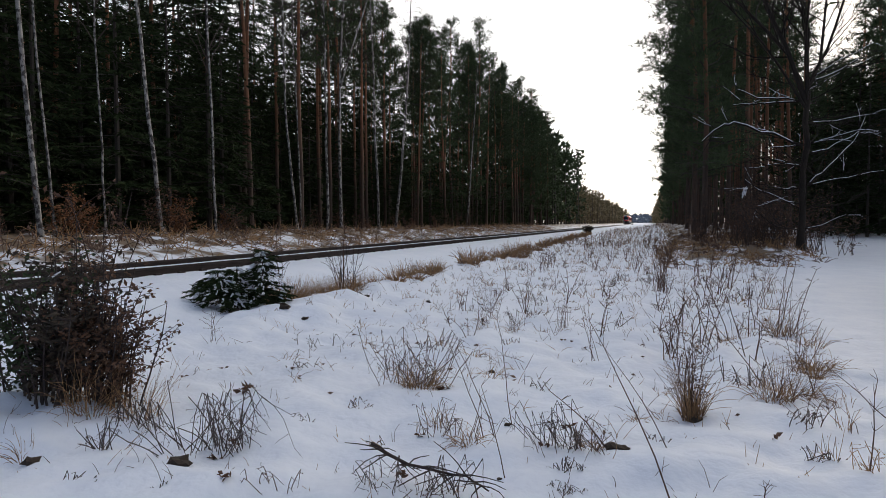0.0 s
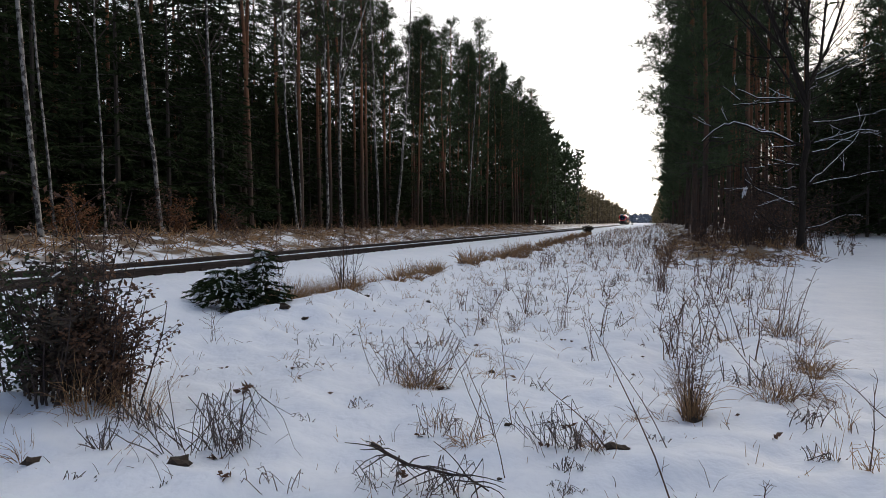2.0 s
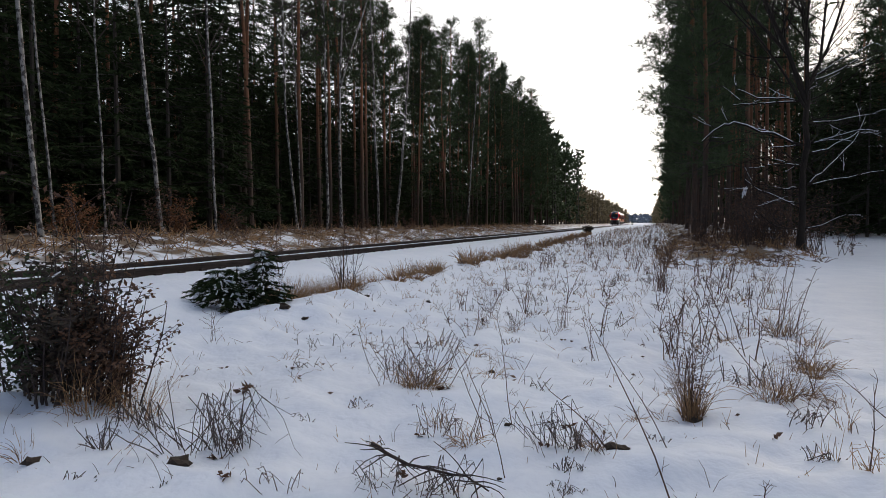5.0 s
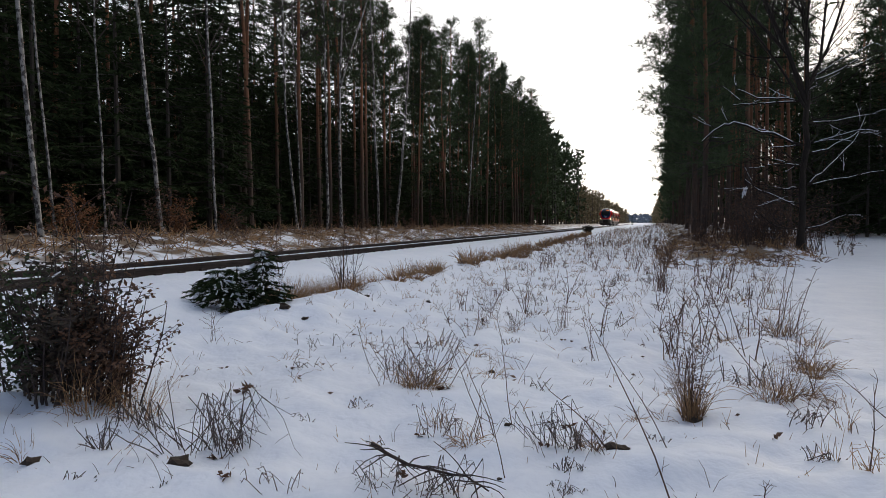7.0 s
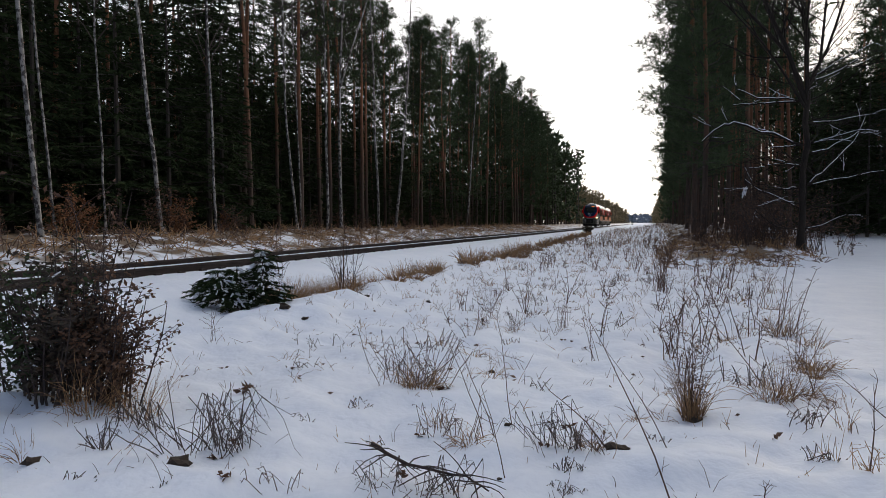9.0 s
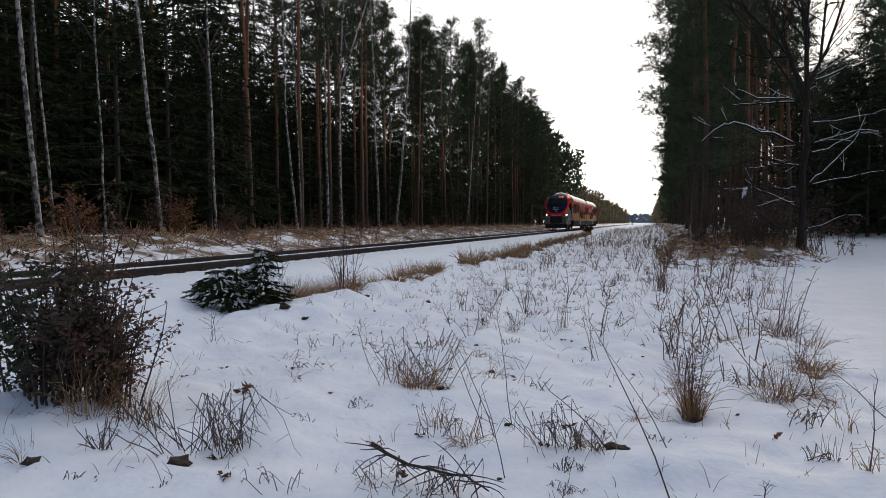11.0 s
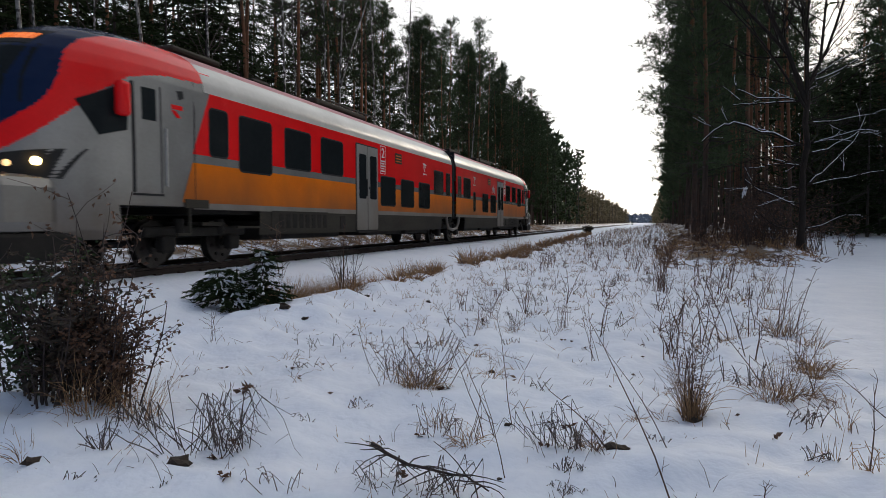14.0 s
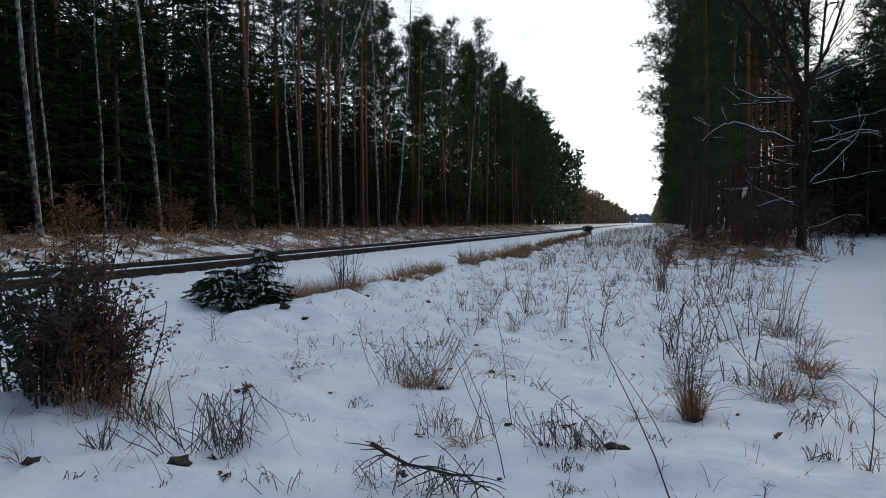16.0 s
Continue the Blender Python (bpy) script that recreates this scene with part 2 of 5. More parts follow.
class Soup:
    """Collects tubes and blades for one mesh."""

    def __init__(self):
        self.v, self.f = [], []

    def tube(self, pts, r0, r1, sides=3):
        base, n = len(self.v), len(pts)
        for i, p in enumerate(pts):
            a = Vector(pts[max(0, i - 1)])
            b = Vector(pts[min(n - 1, i + 1)])
            d = (b - a).normalized()
            u = d.cross(Vector((0.31, 0.87, 0.12))).normalized()
            w = d.cross(u)
            r = r0 + (r1 - r0) * i / max(1, n - 1)
            for k in range(sides):
                an = 2 * math.pi * k / sides
                self.v.append(Vector(p) + u * (r * math.cos(an)) + w * (r * math.sin(an)))
        for i in range(n - 1):
            for k in range(sides):
                a, b = base + i * sides + k, base + i * sides + (k + 1) % sides
                self.f.append((a, b, b + sides, a + sides))

    def blade(self, p, d, length, width, rng):
        """One narrow leaf: a kinked pair of triangles."""
        d = Vector(d).normalized()
        s = d.cross(Vector((rng.uniform(-1, 1), rng.uniform(-1, 1), rng.uniform(-1, 1)))).normalized() * width
        p = Vector(p)
        i = len(self.v)
        self.v += [p - s * 0.4, p + s * 0.4, p + d * length]
        self.f.append((i, i + 1, i + 2))

    def leaf(self, p, d, length, width, rng):
        d = Vector(d).normalized()
        s = d.cross(Vector((rng.uniform(-1, 1), rng.uniform(-1, 1), rng.uniform(-1, 1)))).normalized() * width
        k = d.cross(s) * 0.6
        p = Vector(p)
        i = len(self.v)
        self.v += [p, p + d * length * 0.5 + s + k, p + d * length, p + d * length * 0.5 - s + k]
        self.f += [(i, i + 1, i + 2), (i, i + 2, i + 3)]

    def tuft(self, p, d, n, length, width, spread, rng):
        for _ in range(n):
            q = Vector(d) + Vector((rng.gauss(0, spread), rng.gauss(0, spread), rng.gauss(0, spread)))
            self.blade(Vector(p) + q * 0.04, q, length * rng.uniform(0.6, 1.2), width, rng)

    def ob(self, name, material, parent=None, label="", smooth_shade=False):
        return mesh_ob(name, self.v, self.f, material, parent, label, smooth_shade)


def bent(p, d, length, n, wander, rng, sag=0.0):
    """A wandering line of n + 1 points from p along d."""
    pts, p, d = [Vector(p)], Vector(p), Vector(d).normalized()
    for i in range(n):
        d = (d + Vector((rng.gauss(0, wander), rng.gauss(0, wander), rng.gauss(0, wander) - sag))).normalized()
        p = p + d * (length / n)
        pts.append(p.copy())
    return pts


# ---- lie of the land ----
def smooth(a, b, x):
    t = min(1.0, max(0.0, (x - a) / (b - a)))
    return t * t * (3 - 2 * t)
TRACK_X, RAIL_Z = -9.44, 0.60
def lie(x, y):
    """Height of the ground: meadow, trackbed, bank of the far woods, mound and lane on the near side."""
    far = 0.35 * smooth(20, 130, y)
    z = far
    bed = smooth(-5.4, -7.7, x)
    z += (0.46 - far) * bed
    z -= 0.10 * smooth(-11.1, -12.0, x) * (1 - smooth(-12.2, -13.5, x))
    z += 0.05 * smooth(0.70, 0.60, abs(x - TRACK_X)) - 0.06 * smooth(-10.35, -10.6, x)
    z += 0.64 * smooth(-12.0, -16.0, x)
    near = smooth(0.0, 3.0, x + 0.03 * y - 0.6)
    z += (0.62 * smooth(18, 48, y) - far * 0.6) * near
    z += 0.42 * smooth(21.5, 26, y) * smooth(0.2, 1.6, x) * (1 - smooth(4.6, 6.2, x - 0.12 * (y - 24)))
    z += 0.12 * math.exp(-((x + 5.2) / 0.5) ** 2) * smooth(4, 7, y)
    return z


def rough(x, y):
    """Unevenness of the snow: hummocks in the meadow, smooth on trackbed and lane."""
    wild = smooth(-7.4, -5.6, x) * (1 - 0.85 * smooth(0.4, 1.4, x - 0.13 * y - 0.5))
    calm = smooth(-12.2, -13.5, x)
    near = 1 - smooth(70, 150, y)
    v = noise.noise(Vector((x * 0.7, y * 0.7, 0))) * 0.08 + noise.noise(Vector((x * 1.9, y * 1.9, 5))) * 0.085 + noise.noise(Vector((x * 4.3, y * 4.3, 9))) * 0.042
    w = noise.noise(Vector((x * 1.1, y * 1.1, 3))) * 0.16 + noise.noise(Vector((x * 3.1, y * 3.1, 7))) * 0.07
    hump = max(0.0, noise.noise(Vector((x * 1.8, y * 1.5, 21))) + 0.15) * 0.2 * math.exp(-((x + 4.95) / 0.75) ** 2) * smooth(5.5, 7.5, y) * (1 - smooth(14, 22, y))
    return (v * (0.10 + wild) + w * calm) * (0.3 + 0.7 * near) + hump


def height(x, y):
    return lie(x, y) + rough(x, y)


def litter(x, y):
    """How far the litter of the woods shows through the snow (0 none, 1 all)."""
    a = 0.52 + 0.12 * smooth(-13, -15.5, x) + 0.35 * smooth(-16.5, -19, x) if x < -12.4 else 0.0
    m = smooth(22.2, 23.6, y) * smooth(0.5, 1.3, x) * (1 - smooth(4.4, 5.4, x - 0.12 * (y - 24)))
    b = 0.62 * m
    c = 0.7 * smooth(12.0, 14.0, x - 0.02 * y) * smooth(20, 30, y)
    return max(a, b, c)


def make_ground():
    xs = [-1500, -700, -350, -180, -100, -70, -50, -40, -33, -28, -24, -21]
    xs += list(np.arange(-19, -12.5, 0.35)) + list(np.arange(-12.4, -10.7, 0.3)) + list(np.arange(-10.65, -8.2, 0.07)) + list(np.arange(-8.15, -5.85, 0.25)) + list(np.arange(-5.8, 4.0, 0.085))
    xs += list(np.arange(4.0, 14, 0.5)) + [15, 17, 20, 25, 32, 45, 70, 120, 250, 600, 1500]
    ys = [-1500, -600, -250, -100, -40, -15, -6, -2, 0, 1.2] + list(np.arange(2.0, 9, 0.085)) + list(np.arange(9, 20, 0.17)) + list(np.arange(20, 45, 0.4))
    ys += list(np.arange(45, 110, 1.5)) + list(np.arange(112, 250, 8)) + [270, 300, 350, 420, 520, 700, 1000, 1600, 2600, 4000]
    nx, ny = len(xs), len(ys)
    verts = [(x, y, height(x, y)) for y in ys for x in xs]
    faces = [(j * nx + i, j * nx + i + 1, (j + 1) * nx + i + 1, (j + 1) * nx + i) for j in range(ny - 1) for i in range(nx - 1)]
    ob = mesh_ob("ground", verts, faces, SNOW, None, "uneven snow-covered meadow with frozen litter under the trees", True)
    at = ob.data.attributes.new("litter", "FLOAT", "POINT")
    at.data.foreach_set("value", [litter(v[0], v[1]) for v in verts])
    tagged(ob, category="ground", kind="structure")
    return ob


make_ground()


# ---- railway track ----
def make_track():
    root = tagged(new("railway_track"), "single railway track with rusty rails half buried in snow", "railway track", kind="structure")
    root.location = (TRACK_X, 0, RAIL_Z)
    prof = [(-0.036, 0), (0.036, 0), (0.036, -0.035), (0.010, -0.05), (0.010, -0.135), (0.07, -0.155), (0.07, -0.17), (-0.07, -0.17), (-0.07, -0.155), (-0.010, -0.135), (-0.010, -0.05), (-0.036, -0.035)]
    for side in (-1, 1):
        ys = list(range(-60, 60, 5)) + list(range(60, 601, 30))
        v = [(side * 0.7535 + a, y, b) for y in ys for a, b in prof]
        n = len(prof)
        f = [(j * n + i, j * n + (i + 1) % n, (j + 1) * n + (i + 1) % n, (j + 1) * n + i) for j in range(len(ys) - 1) for i in range(n)]
        rail = mesh_ob("rail", v, f, RAIL, root, "rusty brown steel rail")
        bm = box_bm(0.05, 660, 0.004, (side * 0.7535, 270, 0.002))
        part("running_surface", bm, RAILTOP, rail, "worn brighter top of the rail")
    # sleepers, with the snow lying to their tops
    sl = bpy.data.meshes.new("sleeper")
    bm = box_bm(2.5, 0.24, 0.16, (0, 0, 0), 0.02)
    bm.to_mesh(sl)
    bm.free()
    sl.materials.append(SLEEPER)
    clip = bpy.data.meshes.new("rail_clip")
    bm = bmesh.new()
    for sx in (-0.87, -0.64, 0.64, 0.87):
        box_bm(0.07, 0.16, 0.07, (sx, 0, 0.14), 0, bm)
    bm.to_mesh(clip)
    bm.free()
    clip.materials.append(RAIL)
    rng = random.Random(4)
    for i in range(150):
        s = new("sleeper", sl)
        s.parent = root
        s.location = (rng.uniform(-0.02, 0.02), -2 + i * 0.62, -0.285)
        c = new("rail_clip", clip)
        c.parent = s


make_track()


# ---- trees ----
def pine_mesh(seed, h, crown_from, tufts, tuft_len=0.34, dead=22, blades=7, spread=1.0):
    rng = random.Random(seed)
    root = new("pine_tree")
    line = bent((0, 0, -0.3), (rng.uniform(-0.03, 0.03), rng.uniform(-0.03, 0.03), 1), h, 12, 0.018, rng)
    t = Soup()
    r0 = h * 0.0068
    t.tube(line, r0, 0.035, 8)
    twigs, crown = Soup(), Soup()

    def at(z):
        k = min(11.99, max(0, z / h * 12))
        i = int(k)
        return line[i].lerp(line[i + 1], k - i)
    for _ in range(dead):
        z = rng.uniform(2.5, crown_from + 1)
        a = rng.uniform(0, 6.283)
        twigs.tube(bent(at(z), (math.cos(a), math.sin(a), rng.uniform(-0.1, 0.35)), rng.uniform(0.5, 2.0), 3, 0.15, rng)[::3], 0.018, 0.006, 3)
    n_br = 60 if tufts < 2000 else 120
    per = tufts // n_br
    for b in range(n_br):
        k = (b + rng.random()) / n_br
        z = crown_from + (h - crown_from) * k
        a = rng.uniform(0, 6.283)
        reach = (0.6 + 2.1 * (1 - k) ** 0.7 * min(1, 0.45 + k * 2)) * rng.uniform(0.65, 1.35) * spread
        up = 0.1 + 0.75 * k
        br = bent(at(z), (math.cos(a), math.sin(a), up), reach, 4, 0.16, rng, -0.03)
        twigs.tube(br[::2], 0.03, 0.008, 3)
        for c in range(4):
            j = min(3.99, (0.36 + 0.21 * c + rng.uniform(-0.1, 0.1)) * 3.7)
            mid = br[int(j)].lerp(br[int(j) + 1], j - int(j)) + Vector((rng.gauss(0, 0.18), rng.gauss(0, 0.18), rng.gauss(0.08, 0.08))) * (0.3 + 0.25 * reach)
            for _ in range(per // 4):
                p = mid + Vector((rng.gauss(0, 0.19), rng.gauss(0, 0.19), rng.gauss(0, 0.08)))
                out = (p - at(z)).normalized() * 0.7 + Vector((0, 0, 0.5))
                crown.tuft(p, out, blades, tuft_len, tuft_len * 0.19, 0.8, rng)
    t.ob("trunk", PINE, root, "", True)
    tagged(twigs.ob("branchwork", BARK, root), kind="stuff")
    crown.ob("crown", NEEDLE_P, root)
    return root


def spruce_mesh(seed, h, width, levels, per, needles, low=0.4, taper=0.85, nl=1.0, leafmat=None):
    rng = random.Random(seed)
    root = new("spruce_tree")
    t, tw, crown = Soup(), Soup(), Soup()
    t.tube([(0, 0, -0.3), (0, 0, h * 0.5), (0, 0, h)], h * 0.009, 0.01, 6)
    for i in range(levels):
        k = (i + rng.random()) / levels
        z = low + (h - low) * k
        for _ in range(per):
            a = rng.uniform(0, 6.283)
            reach = width * (1 - k) ** taper * rng.uniform(0.6, 1.15) + 0.08
            br = bent((0, 0, z), (math.cos(a), math.sin(a), 0.15), reach, 3, 0.08, rng, 0.13)
            tw.tube(br[::3], 0.006 + 0.006 * reach, 0.003, 3)
            m = max(3, int(needles * reach / width))
            for _ in range(m):
                j = rng.random() ** 0.7 * 2.99
                p = br[int(j)].lerp(br[int(j) + 1], j - int(j))
                d = Vector((math.cos(a + rng.gauss(0, 0.9)), math.sin(a + rng.gauss(0, 0.9)), rng.uniform(-0.75, 0.15)))
                crown.blade(p, d, rng.uniform(0.25, 0.6) * (0.35 + 0.22 * width) * nl, (0.05 + 0.035 * width) * nl, rng)
    t.ob("trunk", BARK, root)
    tagged(tw.ob("branchwork", BARK, root), kind="stuff")
    crown.ob("crown", leafmat or NEEDLE_S, root)
    return root


def birch(x, y, lean, bow, r, h, seed, fork=False, up_from=0.45):
    """A birch with its own lean: sideways shift of the stem at mid height and top."""
    rng = random.Random(seed)
    root = tagged(new("birch_tree"), "slender bare birch with white dark-flecked bark" if r > 0.09 else "thin bare birch sapling with pale bark", "tree", "birches at the edge of the wood")
    root.location = (x, y, height(x, y) - 0.05)
    r *= 0.62
    st = []
    for i in range(15):
        k = i / 14
        sx = bow[0] * math.sin(k * math.pi) + lean[0] * k + rng.gauss(0, 0.02)
        sy = bow[1] * math.sin(k * math.pi) + lean[1] * k + rng.gauss(0, 0.02)
        st.append(Vector((sx, sy, h * k)))
    t, tw = Soup(), Soup()
    flare = [st[0] + Vector((0, 0, -0.2)), st[0] + Vector((0, 0, 0.35))]
    t.tube(flare, r * 1.5, r * 1.05, 8)
    t.tube(st, r, 0.02, 8)
    if fork:
        i = 6
        t.tube(bent(st[i], (0.16, 0.22, 0.95), h * 0.5, 6, 0.03, rng), r * 0.6, 0.015, 6)
    for _ in range(26):
        k = rng.uniform(up_from, 0.97)
        j = k * 13.99
        p = st[int(j)].lerp(st[int(j) + 1], j - int(j))
        a = rng.uniform(0, 6.283)
        ln = h * 0.2 * (1.15 - k) * rng.uniform(0.7, 1.4) + 0.6
        br = bent(p, (math.cos(a) * 0.6, math.sin(a) * 0.6, 0.85), ln, 5, 0.08, rng, -0.02)
        tw.tube(br, 0.022 * (1.3 - k), 0.006, 3)
        for q in br[2:]:
            for _ in range(3):
                b = rng.uniform(0, 6.283)
                tw.tube(bent(q, (math.cos(b), math.sin(b), 0.4), rng.uniform(0.4, 1.1), 3, 0.15, rng, 0.16), 0.007, 0.003, 3)
    t.ob("trunk", BIRCH, root, "", True)
    tagged(tw.ob("branchwork", TWIG, root, "fine dark twigs"), kind="stuff")
    return root


def put(model, x, y, scale, turn, label, group):
    ob = copy_thing(model, Matrix())
    ob.matrix_basis = pose(x, y, height(x, y) - 0.1, 0, 0, turn) @ Matrix.Diagonal((scale, scale, scale, 1))
    return tagged(ob, label, "tree", group)


PINE_LABEL, SPRUCE_LABEL = "tall Scots pine with bare reddish trunk and dark green crown", "dark green spruce with drooping dense branches"


def make_woods():
    pines = [pine_mesh(11, 20.0, 10.5, 1200, 0.25), pine_mesh(12, 19.0, 9.0, 1200, 0.25), pine_mesh(13, 21.0, 12.0, 1080, 0.25), pine_mesh(14, 18.0, 8.0, 1200, 0.25)]
    wolf = pine_mesh(17, 17.0, 3.0, 4080, 0.22, 12, 7, 0.98)     # open-grown, branched low
    spruces = [spruce_mesh(21, 9.6, 1.8, 30, 6, 42, 0.4, 0.85, 0.66), spruce_mesh(22, 9.0, 2.0, 27, 6, 42, 0.4, 0.85, 0.62)]
    rng = random.Random(77)
    used = {}

    def plant(model, x, y, s, label, group):
        if model not in used:
            used[model] = True
            model.matrix_basis = pose(x, y, height(x, y) - 0.1, 0, 0, rng.uniform(0, 360)) @ Matrix.Diagonal((s, s, s, 1))
            tagged(model, label, "tree", group)
        else:
            put(model, x, y, s, rng.uniform(0, 360), label, group)
    far_side, near_side = "pines of the wood across the line", "pines of the wood beside the lane"
    # edge of the wood across the line: rows that thin out with depth
    for row, (x0, step) in enumerate(((-17.8, 3.3), (-20.5, 3.6), (-23.5, 2.6), (-28, 3.0))):
        y = (27.0, 29.0, 9.6, 10.9)[row]
        while y < 118 - row * 6:
            if row > 1 and y > 30:
                y += 2.2 * step
            low = 0.78 if 43 < y < 62 and row < 2 else 1.0     # younger stand at the edge
            plant(pines[rng.randrange(4)], x0 + rng.uniform(-1.0, 1.0), y, low * rng.uniform(0.88, 1.08) * (1 + 0.06 * smooth(35, 60, y)), PINE_LABEL, far_side)
            y += step * rng.uniform(0.7, 1.35) * (1 + max(0, y - 60) * 0.006)
    for row, (x0, step, y1) in enumerate(((-19.0, 2.4, 27), (-21.8, 2.4, 46), (-25, 2.6, 70), (-29, 3.0, 75), (-34, 4.6, 60))):
        y = 9.0 + row
        while y < y1:
            plant(spruces[rng.randrange(2)], x0 + rng.uniform(-0.9, 0.9), y, rng.uniform(0.8, 1.2) * (1.4 if y < 33 and row < 4 else 1.55 if row > 1 and y < 64 else 1.0), SPRUCE_LABEL, "spruces under the pines")
            y += step * rng.uniform(0.7, 1.3)
    for x, y, s in ((-18.4, 45, 0.7), (-17.5, 52, 0.75), (-18.0, 60, 0.85), (-17.2, 66, 0.55), (-17.8, 75, 0.9), (-18.2, 84, 0.9), (-18.4, 95, 1.0)):
        plant(spruces[rng.randrange(2)], x, y, s, SPRUCE_LABEL, "spruces under the pines")
    plant(spruces[0], -5.7, 250, 0.45, "small dark spruce standing alone beside the line", "spruces under the pines")
    for x, y, s in ((-17.6, 50, 1.0), (-17.4, 64, 1.1), (-17.4, 78, 1.15), (-17.5, 94, 1.1), (-17.8, 103, 1.1), (-17.6, 112, 1.1)):
        plant(wolf, x, y, s, "broad dark pine branched low at the edge of the wood", far_side)
    # wood beside the lane
    for x, y, s in ((2.35, 31.0, 1.15), (2.3, 36.5, 1.25), (2.2, 41, 1.2), (3.0, 45, 1.15), (3.4, 54, 1.1), (3.0, 63, 1.1), (3.2, 75, 1.1), (3.0, 88, 1.1), (10.9, 48, 0.62), (12.2, 50, 0.66), (13.3, 53, 0.7), (11.6, 54, 0.7), (10.3, 52, 0.62)):
        plant(wolf, x, y, s, "broad dark pine branched low over the meadow edge", near_side)
    for row, (x0, step) in enumerate(((4.6, 3.4), (7.5, 3.2), (11.0, 3.6), (15.0, 3.8), (19.5, 4.0))):
        y = (37.0, 33.0, 48.0, 46.0, 42.0)[row]
        while y < 125 - row * 10:
            if not (y < 76 and 0.195 < x0 / y < 0.265):
                plant(pines[rng.randrange(4)], x0 + rng.uniform(-0.7, 0.7), y, rng.uniform(0.86, 1.08), PINE_LABEL, near_side)
            y += step * rng.uniform(0.75, 1.35)
    for x, y in ((14.5, 33), (16.5, 37), (18.5, 32), (20.5, 39), (23, 34), (21, 29), (17.5, 28), (25, 41), (13.2, 41)):
        plant(pines[rng.randrange(4)], x, y, rng.uniform(0.9, 1.1), PINE_LABEL, near_side)
    for x, y, s in ((12.6, 40, 0.45), (13.8, 38, 0.7), (15.5, 41, 1.0), (18, 35, 1.1), (20, 43, 1.0), (22, 38, 1.1), (16, 47, 1.0), (24.5, 33, 1.1), (16, 30, 0.9), (12.9, 44, 1.15), (14.7, 49.5, 1.3), (11.9, 48, 0.95), (13.4, 54, 1.2), (15.6, 58, 1.3), (14.2, 62, 1.25), (10.6, 50, 1.25), (12.4, 58, 1.45), (11.0, 45, 1.0), (9.6, 47, 1.0), (11.6, 41.5, 1.0), (12.6, 47, 1.2), (13.6, 51, 1.35), (10.2, 43, 0.9), (14.4, 55, 1.5), (16.2, 53, 1.5), (17.5, 49, 1.4), (15.2, 44, 1.25)):
        plant(spruces[rng.randrange(2)], x, y, s, SPRUCE_LABEL, "spruces beside the lane")
    # out-of-view trees added beside and behind the viewer to shade the lane
    for i in range(22):
        x, y = 7.5 + 3.2 * (i % 3) + rng.uniform(-0.6, 0.6), -6 + 1.25 * i + rng.uniform(-0.5, 0.5)
        if x / max(y, 1) > 0.42:
            plant(pines[i % 4] if i % 3 else spruces[i % 2], x, y, rng.uniform(0.9, 1.1) * (1.0 if i % 3 else 1.4), PINE_LABEL if i % 3 else SPRUCE_LABEL, near_side)


def make_far_woods():
    """Woods that run on along the line, too far to tell tree from tree: tall pines, then lower brown thicket."""
    rng = random.Random(5)
    pine, thicket, st = Soup(), Soup(), Soup()

    def clump(x, y):
        tall = y < 182
        h = rng.uniform(17, 20.5) if tall else rng.uniform(9.5, 12.5)
        z = height(x, y)
        st.tube([(x, y, z), (x, y, z + h * 0.85)], 0.16, 0.06, 3)
        for _ in range(130 if tall else 70):
            k = rng.uniform(0.01, 1) ** (0.7 if tall else 0.9)
            w = 2.0 * (1.15 - k) + 0.3
            p = (x + rng.gauss(0, w * 0.5), y + rng.gauss(0, w * 0.6), z + h * k)
            (pine if tall else thicket).leaf(p, (rng.gauss(0, 1), rng.gauss(0, 1), 0.6), rng.uniform(0.7, 1.5), rng.uniform(0.2, 0.45), rng)
    for x0 in (-18.5, -22, -27):
        y = 104.0
        while y < 640:
            clump(x0 + rng.uniform(-1.2, 1.2), y)
            y += rng.uniform(3, 5) * (1 + max(0, y - 180) / 200)
    for x0 in (5.2, 8.5, 13):
        y = 105.0
        while y < 640:
            clump(x0 + rng.uniform(-0.8, 0.8), y)
            y += rng.uniform(3, 5) * (1 + max(0, y - 180) / 200)
    tagged(pine.ob("far_woods", NEEDLE_P, None, "distant dark pine wood lining the railway clearing"), category="wood", kind="stuff")
    tagged(thicket.ob("far_thicket", FARWOOD, None, "distant low brown thicket lining the railway clearing"), category="wood", kind="stuff")
    tagged(st.ob("far_trunks", BARK, None, "distant tree trunks lining the railway clearing"), category="wood", kind="stuff")
    # belt of wood that closes the clearing far off
    b = Soup()
    for i in range(900):
        x, y = rng.uniform(-60, 60), rng.uniform(900, 960)
        b.leaf((x, y, rng.uniform(0, 11)), (rng.gauss(0, 1), 0, 1), 4, 2, rng)
    tagged(b.ob("horizon_wood", HAZEWOOD, None, "belt of wood at the end of the clearing, tinted with painted haze"), category="wood", kind="stuff")


